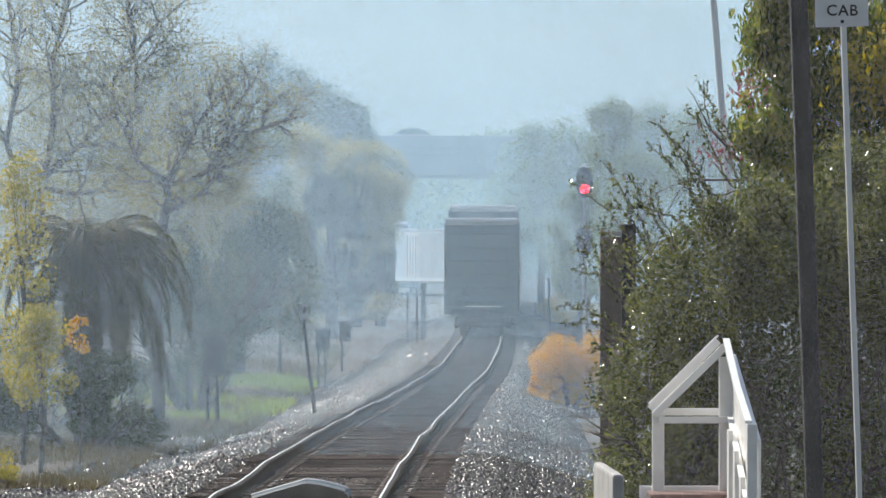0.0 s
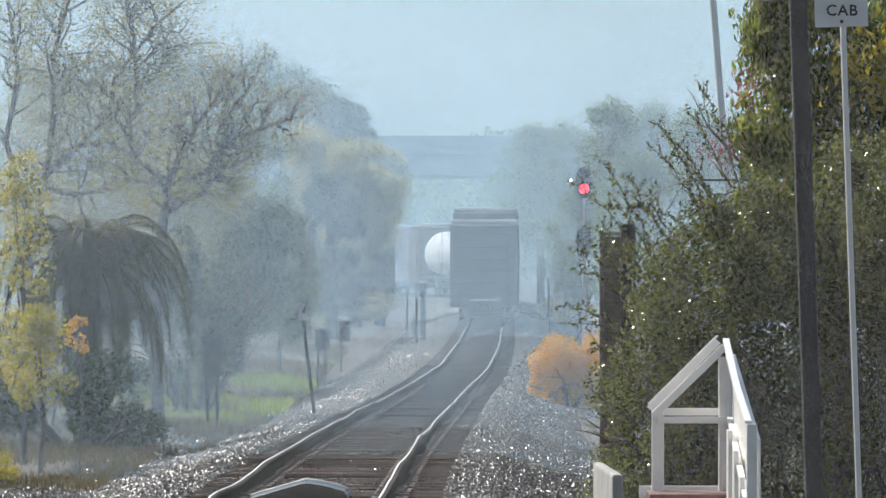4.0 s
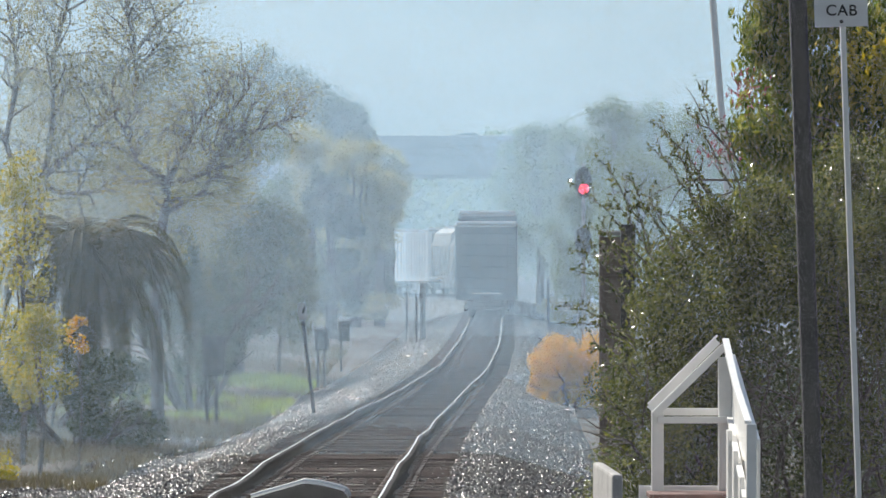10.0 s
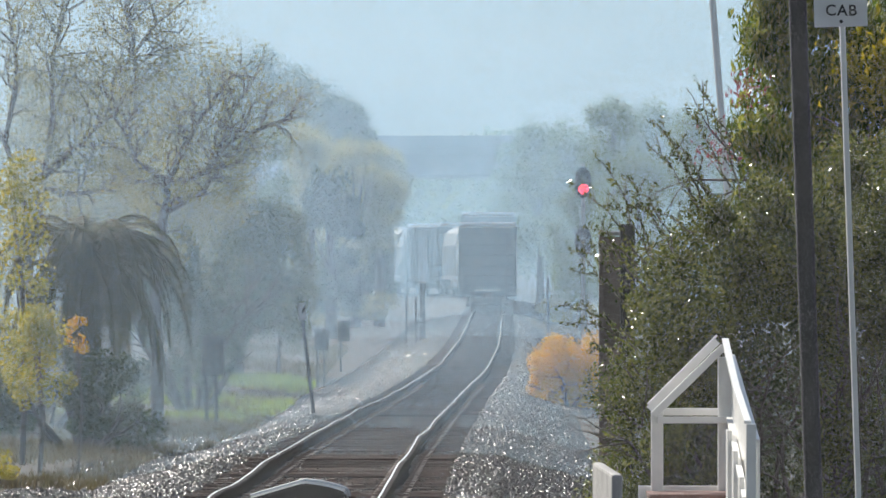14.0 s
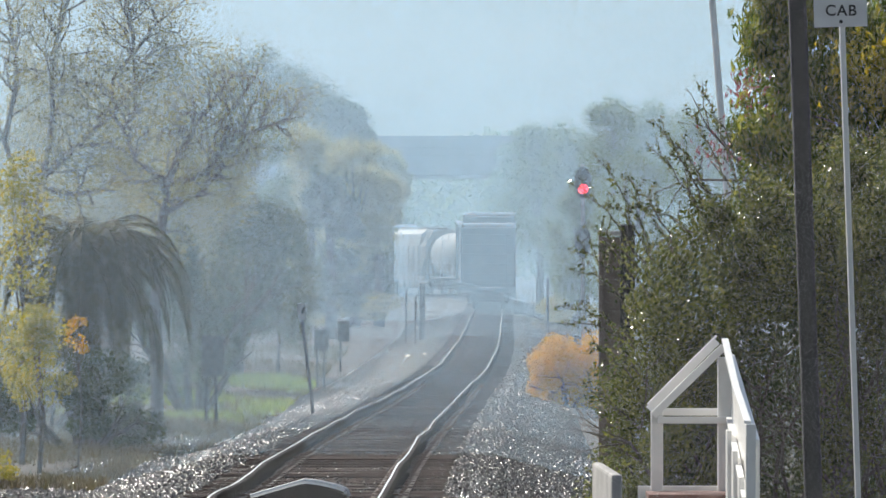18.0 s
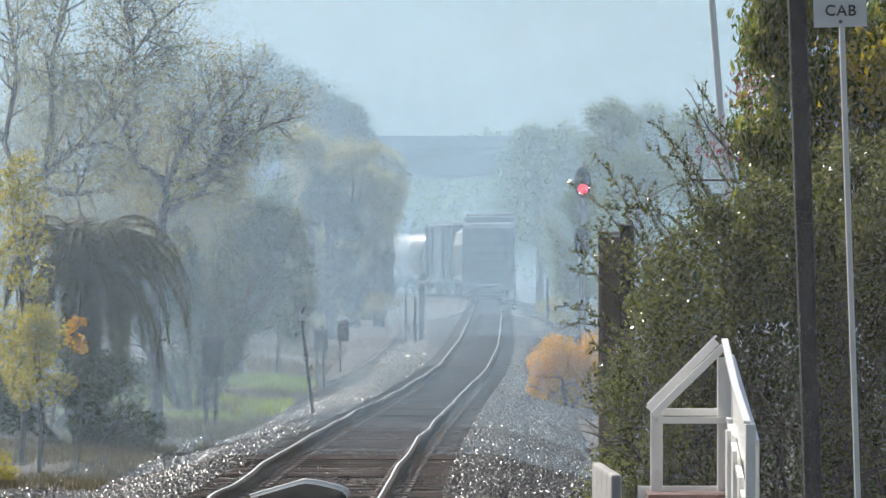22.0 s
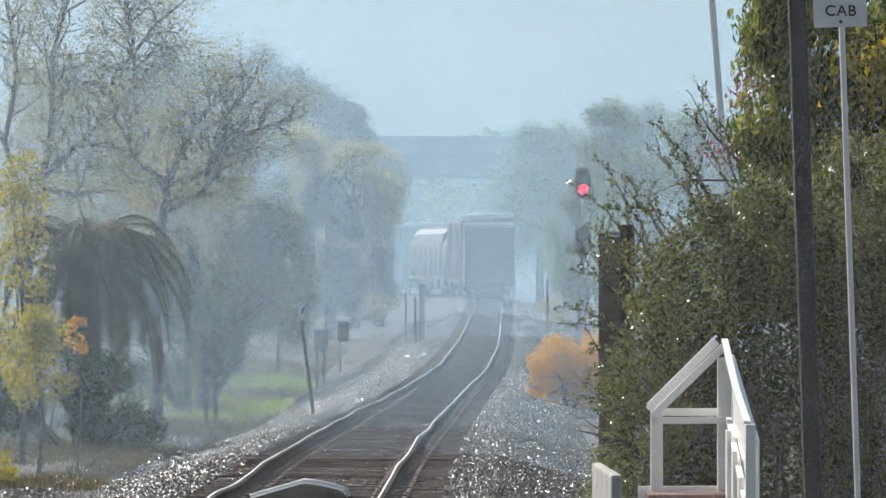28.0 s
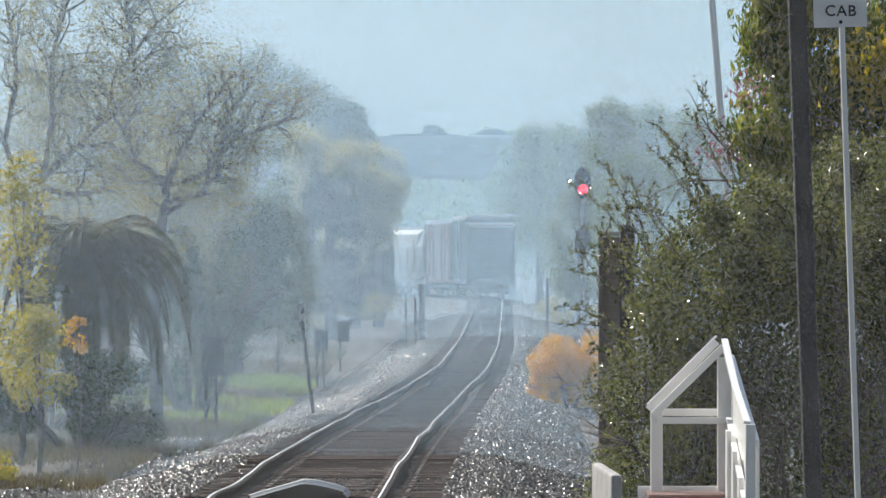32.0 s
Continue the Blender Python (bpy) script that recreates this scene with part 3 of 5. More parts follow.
# ---- the hedge and tree by the path ----
def hedge():
    """A glossy evergreen bush with long twigs reaching over the track."""
    rng = np.random.default_rng(71)
    ob = thing("hedge_bush", pose(3.2, 66, float(lie(3.2, 66))), "glossy small-leaved evergreen bush with long arching twigs", "shrub", "bushes beside the line")
    for i in range(30):
        acc, tips = [[], []], []
        x0 = rng.uniform(-1.1, 1.9)
        grow(acc, tips, rng, (x0, rng.uniform(-0.6, 0.9), 0), (rng.uniform(-0.4, 0.4), rng.uniform(-0.3, 0.3), 1), rng.uniform(1.0, 1.5), 0.03, 2, 0.22, 3)
        linked("stem", arrays("stem", np.concatenate(acc[0]), acc[1]), ob, M_BARK)
    # darker leaves deep inside, shade put into their colour, then brighter sprays in front
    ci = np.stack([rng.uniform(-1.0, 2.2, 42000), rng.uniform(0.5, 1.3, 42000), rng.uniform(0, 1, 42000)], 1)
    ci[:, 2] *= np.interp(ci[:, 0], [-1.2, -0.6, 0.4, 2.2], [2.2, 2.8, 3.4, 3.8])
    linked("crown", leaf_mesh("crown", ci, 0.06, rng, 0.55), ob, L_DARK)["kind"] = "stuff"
    n = 90000
    lumps = 121
    u = (np.arange(lumps) % 11 + rng.uniform(-0.6, 1.6, lumps)) / 11
    lx = -1.38 + 3.6 * u
    top = np.interp(lx, [-1.4, -1.0, 0.0, 0.9, 2.2], [1.9, 3.2, 3.85, 4.2, 4.35])
    lc = np.stack([lx, rng.uniform(-0.7, 0.9, lumps), (np.arange(lumps) // 11 + rng.uniform(0.1, 0.9, lumps)) / 11 * 0.94 * top], 1)
    lr = rng.uniform(0.14, 0.42, lumps)
    pick = rng.integers(0, lumps, n)
    g = rng.normal(0, 1, (n, 3))
    g /= np.linalg.norm(g, axis=1)[:, None]
    c = lc[pick] + g * (rng.uniform(0.5, 1.1, n) * lr[pick])[:, None]
    c[:, 2] = np.abs(c[:, 2])
    # front leaves thinned low down so the dark inner ones read as shade
    keep = np.where((c[:, 0] > -0.15) & (c[:, 0] < 0.62) & (c[:, 2] < 2.2), 0.07, np.where((c[:, 0] > 0.6) & (c[:, 2] < 1.9), 0.5, 1.0))
    c = c[rng.uniform(0, 1, n) < keep]
    linked("crown", leaf_mesh("crown", c, 0.052, rng, 0.5), ob, L_BUSH)["kind"] = "stuff"
    # long twigs with leaves set along them
    twigs = [((-1.2, 0, 2.0), (-2.02, -0.1, 2.36)), ((-1.2, 0, 2.5), (-1.87, 0, 2.95)), ((-1.1, 0, 2.8), (-1.91, 0, 3.68)), ((-1.0, 0.1, 2.9), (-1.6, 0.1, 3.92)),
             ((-1.1, 0, 2.7), (-1.75, 0, 3.2)), ((-0.4, -0.2, 3.5), (-1.05, -0.2, 4.3)), ((-0.1, 0, 3.8), (-0.57, 0, 4.72)), ((-0.5, 0, 3.3), (-1.08, 0, 4.05)),
             ((-1.2, 0, 2.3), (-1.87, 0, 2.75)), ((-1.2, -0.2, 1.9), (-1.97, -0.2, 2.2)), ((-1.0, 0, 2.8), (-1.5, 0, 3.45)), ((-0.5, 0, 3.4), (-0.9, 0, 4.2)),
             ((-0.8, -0.3, 3.0), (-1.35, -0.3, 3.75)), ((-0.2, 0.1, 3.6), (-0.7, 0.1, 4.45)), ((-1.2, 0, 1.6), (-1.7, 0, 1.9)), ((-0.8, 0, 2.9), (-1.25, 0, 3.5)),
             ((-0.6, 0, 3.1), (-1.3, 0, 3.4)), ((-1.0, 0, 2.4), (-1.65, 0, 3.0)), ((-0.3, 0, 3.3), (-0.8, 0, 3.95)), ((-0.1, 0, 3.5), (-0.35, 0, 4.3))]
    for a, b in twigs:
        a, b = Vector(a), Vector(b)
        acc2, pts = [[], []], []
        line = [a.lerp(b, s) + Vector((0, 0, 0.1 * math.sin(math.pi * s))) + Vector(rng.normal(0, 0.015, 3)) for s in np.linspace(0, 1, 9)]
        tube(acc2, line, list(np.linspace(0.012, 0.004, 9)), 4)
        for i in range(8):
            pts += [line[i].lerp(line[i + 1], e) + Vector(rng.normal(0, 0.02, 3)) for e in (0, 0.12, 0.25, 0.37, 0.5, 0.62, 0.75, 0.87)]
            if i in (2, 4, 5, 6):
                side = line[i] + Vector((rng.uniform(-0.16, 0.1), rng.normal(0, 0.05), rng.uniform(0.08, 0.22)))
                tube(acc2, [line[i], line[i].lerp(side, 0.5) + Vector((0.01, 0, 0)), side], [0.006, 0.005, 0.003], 3)
                pts += [line[i].lerp(side, e) + Vector(rng.normal(0, 0.014, 3)) for e in np.linspace(0.2, 1, 7)]
        twig = linked("twig", arrays("twig", np.concatenate(acc2[0]), acc2[1]), ob, M_BARK)
        linked("leaves", leaf_mesh("leaves", [tuple(p) for p in pts], 0.05, rng, 0.5), twig, L_BUSH)["kind"] = "stuff"


hedge()


def corner_tree():
    """The leafy tree over the hedge: drooping green blades, some red and gold."""
    rng = np.random.default_rng(81)
    x, y = 4.3, 70.0
    ob = thing("tree", pose(x, y, float(lie(x, y))), "leafy green tree with drooping leaves turning red and gold", "tree", "trees beside the line")
    acc, tips = [[], []], []
    tube(acc, [(0.2, 0, -0.1), (0.15, 0, 1.2), (0, 0, 2.4)], [0.16, 0.13, 0.11], 9)
    for i in range(10):
        a = rng.uniform(0, 2 * math.pi)
        grow(acc, tips, rng, (0, 0, rng.uniform(1.6, 2.5)), (math.cos(a) * 0.7, math.sin(a) * 0.5, 1.0), 1.5, 0.06, 2, 0.25, 3, 0.02)
    linked("trunk", arrays("trunk", np.concatenate(acc[0]), acc[1], True), ob, M_BARK)
    n, lumps = 48000, 100
    lz = 2.3 + 3.4 * (np.arange(lumps) // 9 + rng.uniform(0, 1, lumps)) / 10
    lo = np.interp(lz, [2.3, 3.2, 4.4, 5.6], [-0.75, -0.9, -1.0, -0.8])
    lc = np.stack([lo + (1.9 - lo) * (np.arange(lumps) % 9 + rng.uniform(0, 1, lumps)) / 9, rng.uniform(-0.8, 0.8, lumps), lz], 1)
    lr = rng.uniform(0.25, 0.5, lumps)
    pick = rng.integers(0, lumps, n)
    g = rng.normal(0, 1, (n, 3))
    g /= np.linalg.norm(g, axis=1)[:, None]
    c = lc[pick] + g * (rng.uniform(0.4, 1.05, n) * lr[pick])[:, None]
    linked("crown", leaf_mesh("crown", c, 0.105, rng, 0.34, 0.9), ob, L_DROOP)["kind"] = "stuff"
    red = np.concatenate([rng.normal((-0.97, -0.5, 4.7), (0.13, 0.2, 0.14), (110, 3)), rng.normal((-1.22, -0.5, 4.05), (0.16, 0.2, 0.1), (130, 3))])
    linked("leaf_spray", leaf_mesh("leaf_spray", red, 0.06, rng, 0.35, 0.7), ob, L_RED, "crimson leaf spray")["kind"] = "stuff"
    gold = rng.normal((0.36, -1.2, 4.95), (0.2, 0.2, 0.25), (480, 3))
    linked("leaf_spray", leaf_mesh("leaf_spray", gold, 0.1, rng, 0.4, 0.6), ob, L_GOLD, "golden yellow leaf spray")["kind"] = "stuff"


corner_tree()

# ---- grass ----
def blades(name, xs, ys, n, height, material, label, seed, least=-0.5):
    rng = np.random.default_rng(seed)
    x, y = rng.uniform(*xs, n), rng.uniform(*ys, n)
    keep = noise_keep(x, y, rng, least)
    x, y = x[keep], y[keep]
    z = lie(x, y)
    n = len(x)
    h = height * rng.uniform(0.4, 1.2, n)
    a = rng.uniform(0, 2 * math.pi, n)
    w = 0.012 + 0.02 * h
    lean = rng.normal(0, 0.35, (n, 2)) * h[:, None]
    p = np.stack([x, y, z], 1)
    v = np.stack([p + np.stack([np.cos(a) * w, np.sin(a) * w, 0 * a], 1), p - np.stack([np.cos(a) * w, np.sin(a) * w, 0 * a], 1),
                  p + np.stack([lean[:, 0], lean[:, 1], h], 1)], 1).reshape(-1, 3)
    tagged(linked(name, arrays(name, v, np.arange(3 * n).reshape(-1, 3)), None, material), label, "grass", kind="stuff")


def noise_keep(x, y, rng, least):
    f = np.sin(x * 1.3 + np.sin(y * 0.11) * 2) + np.sin(y * 0.23 + x * 0.4) + rng.normal(0, 0.6, len(x))
    return f > least


blades("green_grass", (-8.0, -3.6), (128, 190), 46000, 0.2, M_GRASS, "bright green grass on the bank", 91, 0.6)
blades("dry_grass", (-9, -3.6), (96, 250), 34000, 0.2, M_STRAW, "dry straw-coloured grass and weeds along the ballast", 92)
blades("dry_grass", (4.2, 12), (85, 320), 16000, 0.3, M_STRAW, "dry straw-coloured grass and weeds along the ballast", 93)
blades("dry_grass", (-8, -4.3), (78, 135), 34000, 0.16, M_STRAW, "dry straw-coloured grass and weeds along the ballast", 94)
# ---- trackside things ----
def stake():
    ob = thing("marker_stake", pose(-2.5, 122, float(lie(-2.5, 122))), "leaning thin steel stake with a small pale plate", "marker")
    part("stake", rod((0.03, 0, -0.1), (-0.2, 0, 1.85), 0.036, 0.034), M_DARKPOST, ob)
    plate = part("plate", box((0.15, 0.012, 0.33), (-0.21, -0.045, 2.0), 0.004, pose(0, 0, 0, 0, -6, 0)), M_GALV, ob, "pale weathered metal plate")
    part("mark", box((0.045, 0.004, 0.14), (-0.18, -0.054, 2.04), 0, pose(0, 0, 0, 0, 20, 0)), M_BLACK, plate, "dark unreadable mark")


def relay_box(x, y, w, h, top, legs):
    z = float(lie(x, y))
    ob = thing("relay_box", pose(x, y, z), "dark grey relay box on steel legs beside the track", "relay box", "relay boxes")
    part("cabinet", box((w, w * 0.8, h), (0, 0, top - z - h / 2), 0.02), M_BOX, ob)
    part("lid", box((w * 1.12, w * 0.95, 0.04), (0, 0, top - z + 0.01), 0.012), M_BOX, ob)
    for lx in legs:
        part("leg", rod((lx, 0, -0.15), (lx, 0, top - z - h + 0.02), 0.035), M_DARKPOST, ob)


stake()
relay_box(-4.49, 124, 0.43, 0.76, 0.63, (-0.13, 0.06))
relay_box(-3.4, 178, 0.4, 0.56, 0.14, (-0.12, 0.07))
relay_box(-3.17, 203, 0.37, 0.62, 0.12, (-0.1,))


def post(name, x, y, top, r, material, label, lean=0.0, cap=None):
    z = float(lie(x, y))
    ob = thing(name, pose(x, y, z), label, "post")
    part("shaft", rod((0, 0, -0.2), (lean, 0, top - z), r, r * 0.92), material, ob)
    if cap is not None:
        part("cap", box((r * 2.6, r * 2.6, r * 0.8), (lean, 0, top - z + r * 0.3), r * 0.2), cap, ob, "bright cap")


post("switch_stand", -0.84, 262, 1.12, 0.13, M_DARKPOST, "dark stout trackside post", cap=M_GALV)
post("thin_post", -1.5, 262, 0.75, 0.05, M_DARKPOST, "thin dark trackside post")
post("thin_post", -1.08, 255, 0.6, 0.05, M_DARKPOST, "thin dark trackside post")
post("thin_post", 4.35, 262, 1.35, 0.06, M_DARKPOST, "thin dark trackside post with a bright cap", cap=M_GALV)
post("pole", 4.65, 96, 7.2, 0.055, M_SIGNFACE, "slender pale grey metal pole", lean=-0.65)


def signal():
    x, y = 3.77, 170.0
    z = float(lie(x, y))
    ob = thing("signal_mast", pose(x, y, z), "railway signal mast showing a red light", "signal")
    part("mast", rod((0, 0.1, -0.3), (0, 0.1, 4.7 - z), 0.05), M_GALV, ob)
    for top, lit in ((4.2, True), (2.6, False)):
        oval = rod((0, -0.05, 0), (0, 0.05, 0), 0.5, None, 32)
        bmesh.ops.scale(oval, vec=(0.46, 1, 0.86), verts=oval.verts)
        bmesh.ops.translate(oval, vec=(0, 0, top - z), verts=oval.verts)
        head = part("signal_head", oval, M_BLACK, ob, "black oval backing")
        for dz in (0.18, -0.18):
            part("hood", rod((0, -0.3, top - z + dz + 0.03), (0, -0.05, top - z + dz), 0.13, 0.14, 14), M_BLACK, head)
        part("lens", rod((0, -0.325, top - z - 0.18), (0, -0.30, top - z - 0.18), 0.13, 0.13, 16), M_RED if lit else M_BLACK, head, "glowing red lens" if lit else "unlit lens")


signal()


def slat_screen():
    """The brown slatted screen with its timber post by the hedge."""
    x, y = 1.95, 70.0
    z = float(lie(x, y))
    ob = thing("slat_screen", pose(x, y, z), "weathered brown slatted screen with a dark timber post", "fence")
    part("post", box((0.16, 0.16, 2.56 - z), (0.09, -0.1, (2.56 - z) / 2), 0.02), M_DARKPOST, ob)
    part("post", box((0.05, 0.05, 2.5 - z), (-0.2, 0, (2.5 - z) / 2), 0.008), M_LATTICE, ob)
    part("backing", box((0.24, 0.012, 2.42 - z), (-0.08, 0.03, (2.42 - z) / 2), 0), M_LATTICE, ob)
    slat = box((0.26, 0.02, 0.022), (0, 0, 0), 0.004)
    first = part("slat", slat, M_LATTICE, ob)
    n = 62
    first.location = (-0.08, 0, 0.12)
    for i in range(1, n):
        s = linked("slat", first.data, ob)
        s.location = (-0.08, 0, 0.12 + (2.2 - z) * i / n)
    part("cap", box((0.34, 0.2, 0.05), (-0.06, 0, 2.46 - z), 0.015), M_CONCRETE, ob, "pale stone cap")


slat_screen()


def kerb():
    tagged(part("kerb_block", box((0.1, 3.4, 0.4), (1.51, 58.2, 0.06), 0.03, pose(0, 0, 0, 0, 0, 1.5)), M_CONCRETE, None), "pale concrete kerb end dappled with sun", "kerb")
    tagged(part("paver", box((0.3, 0.5, 0.1), (1.12, 54.6, -0.02), 0.02), M_CONCRETE, None), "low pale concrete slab beside the ballast", "slab")


kerb()


def side_slope(x, upper, lower, foot):
    """An upright board along the track whose top edge falls from one (y, z) to another."""
    own = prism([upper, lower, (lower[0], foot), (upper[0], foot)], 0.025, None, 0.003)
    bmesh.ops.translate(own, vec=(x, 0, 0), verts=own.verts)
    return own


def handrail():
    """The white timber handrail of a small platform: one panel across, one running along the track."""
    ob = thing("handrail", pose(0, 43, 0), "white-painted timber handrail around a small step platform", "handrail")
    xl, xr, zp, zl = 1.455, 1.895, 1.60, 1.165
    part("post", box((0.082, 0.085, 1.6), (xl + 0.0, 0, zl - 0.8 - 0.01), 0.006), M_WHITE, ob)
    part("post", box((0.1, 0.09, 1.9), (xr + 0.022, 0, zp - 1.03), 0.006), M_WHITE, ob)
    # two sloping boards lie one behind the other, and two rails below them
    part("sloping_rail", beam((xl - 0.03, -0.062, zl - 0.042), (xr + 0.012, -0.062, zp - 0.006), 0.035, 0.052, 0.004), M_WHITE, ob)
    part("sloping_rail", beam((xl - 0.052, 0.062, zl - 0.002), (xr - 0.03, 0.062, zp + 0.03), 0.035, 0.052, 0.004), M_WHITE, ob)
    part("cap_rail", beam((xl - 0.062, 0.062, zl + 0.034), (xr - 0.03, 0.062, zp + 0.067), 0.06, 0.012, 0.003), M_WHITE, ob)
    part("mid_rail", box((xr - xl + 0.1, 0.04, 0.046), ((xl + xr) / 2 + 0.05, -0.066, 1.095), 0.004), M_WHITE, ob)
    part("mid_rail", box((xr - xl, 0.04, 0.05), ((xl + xr) / 2, 0.066, 1.147), 0.004), M_WHITE, ob)
    # the side that runs towards the path, stepping down
    a, b = Vector((xr + 0.03, -0.06, zp - 0.01)), Vector((1.912, -3.5, 1.12))
    c = a.lerp(b, 0.55) + Vector((-0.004, 0, -0.028))
    for p, q in ((a, c), (c, b)):
        part("sloping_rail", beam(p, q, 0.035, 0.08, 0.004), M_WHITE, ob)
        part("cap_rail", beam(p + Vector((-0.01, 0, 0.05)), q + Vector((-0.01, 0, 0.05)), 0.045, 0.02, 0.004), M_WHITE, ob)
    part("post", box((0.064, 0.085, 1.7), (1.921, -3.52, 0.31), 0.006), M_WHITE, ob)
    part("side_board", side_slope(1.968, (-0.05, zp - 0.06), (-3.46, 1.06), -0.5), M_WHITE, ob)
    part("lower_rail", beam((1.94, -0.12, 1.105), (1.91, -3.0, 0.67), 0.04, 0.03, 0.004), M_WHITE, ob)
    for yy, zz in ((-0.9, 0.97), (-1.75, 0.86), (-2.6, 0.72)):
        part("baluster", box((0.03, 0.26, 1.3), (1.902, yy, zz - 0.57), 0.004), M_WHITE, ob)
    deck = thing("step_platform", pose(0, 43, 0), "low red-brown board platform with a white edge", "platform")
    for i in range(5):
        part("board", box((0.56, 0.13, 0.035), (1.66, -0.02 - 0.14 * i, 0.595), 0.004), M_BOARD, deck)
    part("edge_board", box((0.62, 0.03, 0.09), (1.64, 0.075, 0.60), 0.004), M_WHITE, deck, "white edge board")
    for px in (1.42, 1.88):
        part("leg", box((0.08, 0.08, 1.0), (px, -0.35, 0.075), 0.004), M_BOARD, deck)


handrail()


def roadside_posts():
    z = float(lie(2.2, 36))
    ob = thing("dark_pole", pose(2.16, 36, z), "tall slim dark weathered timber pole", "pole")
    part("shaft", beam((0.0, 0, -0.2), (-0.155, 0, 4.6), 0.1, 0.1, 0.018), M_DARKPOST, ob)
    ob = thing("cab_sign", pose(2.29, 34, z), "small white sign reading CAB on a leaning metal post", "sign")
    part("post", beam((0, 0.03, -0.2), (-0.155, 0.03, 3.78 - z), 0.048, 0.03, 0.004), M_WHITE, ob)
    face = part("sign_plate", box((0.285, 0.006, 0.36), (-0.157, 0, 3.615 - z), 0.002, pose(0, 0, 0, 0, -1.5, 0)), M_SIGNFACE, ob, "white sign plate")
    cu = bpy.data.curves.new("CAB", "FONT")
    cu.body, cu.size, cu.align_x, cu.extrude = "CAB", 0.083, "CENTER", 0.001
    cu.space_character = 1.1
    cu.offset = 0.0012
    text = bpy.data.objects.new("lettering_tmp", cu)
    scene.collection.objects.link(text)
    me = bpy.data.meshes.new_from_object(text.evaluated_get(bpy.context.evaluated_depsgraph_get()))
    bpy.data.objects.remove(text)
    lettering = linked("lettering", me, face, None, "black capital letters CAB")
    me.materials.clear()
    me.materials.append(M_BLACK)
    lettering.matrix_local = pose(-0.152, -0.006, 3.496 - z, 90, 0, 0)
    part("bolt", rod((-0.152, -0.012, 3.463 - z), (-0.152, 0.0, 3.463 - z), 0.01), M_BLACK, ob, "dark round bolt")
    part("bolt", rod((-0.152, -0.012, 3.76 - z), (-0.152, 0.0, 3.76 - z), 0.01), M_BLACK, ob, "dark round bolt")


roadside_posts()


def rubber_pad():
    """A black rubber pad that stands up between the rails."""
    bm = bmesh.new()
    out = [(-0.62, -0.17), (-0.62, -0.12), (-0.36, -0.045), (-0.08, 0.035), (0.06, 0.02), (0.24, -0.02), (0.33, -0.055), (0.35, -0.17)]
    vs = [bm.verts.new((x, 0, z)) for x, z in out]
    f = bm.faces.new(vs)
    ex = bmesh.ops.extrude_face_region(bm, geom=[f])
    bmesh.ops.translate(bm, vec=(0, -0.9, 0), verts=[v for v in ex["geom"] if isinstance(v, bmesh.types.BMVert)])
    bmesh.ops.recalc_face_normals(bm, faces=bm.faces)
    bmesh.ops.bevel(bm, geom=bm.edges[:], offset=0.02, segments=2, affect="EDGES")
    ob = part("rubber_pad", bm, M_RUBBER, None)
    rim = bmesh.new()
    for (xa, za), (xb, zb) in zip(out[1:7], out[2:8]):
        rod((xa, -0.02, za), (xb, -0.02, zb if zb > -0.1 else -0.12), 0.02, None, 8, rim)
    part("rim", rim, M_WHITE, ob, "white rim along the top edge")
    ob.location = (-1.27, 62.3, -0.03)
    tagged(ob, "black rubber pad hump between the rails", "rubber pad")


rubber_pad()


# ---- overpass ----
ROAD_Z, DECK_Y = 10.4, 475.0


def overpass():
    ob = thing("overpass", pose(0, DECK_Y, 0), "grey concrete motorway overpass spanning the railway", "bridge", kind="structure")
    part("deck", box((84, 30, 0.5), (3, 15, ROAD_Z - 0.25), 0.05), M_BRIDGE, ob)
    part("road_surface", box((84, 28.6, 0.03), (3, 15, ROAD_Z + 0.016), 0), M_ASPHALT, ob, "dark asphalt roadway")
    part("girder", box((84, 0.55, 1.75), (3, 0.5, ROAD_Z - 1.2), 0.05), M_BRIDGE, ob)
    for i in range(1, 5):
        part("girder", box((84, 0.6, 1.5), (3, 0.5 + 7.2 * i, ROAD_Z - 1.25), 0.05), M_BRIDGE, ob)
    for y in (0.2, 29.8):
        part("parapet", box((84, 0.3, 0.82), (3, y, ROAD_Z + 0.41), 0.04), M_BRIDGE, ob)
        part("coping", box((84, 0.42, 0.1), (3, y, ROAD_Z + 0.86), 0.03), M_CONCRETE, ob)
    part("median_barrier", prism([(-0.3, 0), (0.3, 0), (0.14, 0.3), (0.1, 0.8), (-0.1, 0.8), (-0.14, 0.3)], 84, None, 0.02), M_BRIDGE, ob).location = (3, 15, ROAD_Z + 0.03)
    for x in (-36.5, 24):
        part("abutment", box((7, 30, 9.6), (x, 15, 4.0), 0.1), M_BRIDGE, ob)
    for y in (4, 15, 26):
        part("pier", rod((11.5, y, -1), (11.5, y, ROAD_Z - 1.9), 0.55, 0.5, 16), M_BRIDGE, ob)
    # the approaches: long banks that carry the road on either side
    for s, x0 in ((-1, -39), (1, 45)):
        bank = prism([(-14, -0.8), (44, -0.8), (31, ROAD_Z - 0.02), (-1, ROAD_Z - 0.02)], 1080)
        b = tagged(part("embankment", bank, M_GROUND, None), "long earth embankment carrying the motorway", "embankment", kind="structure")
        b.location = (x0 + s * 540, DECK_Y, 0)
        r = tagged(part("road", box((1080, 28.6, 0.03), (0, 0, 0), 0), M_ASPHALT, None), "asphalt motorway on the embankment", "road", kind="structure")
        r.location = (x0 + s * 540, DECK_Y + 15, ROAD_Z + 0.016)


overpass()


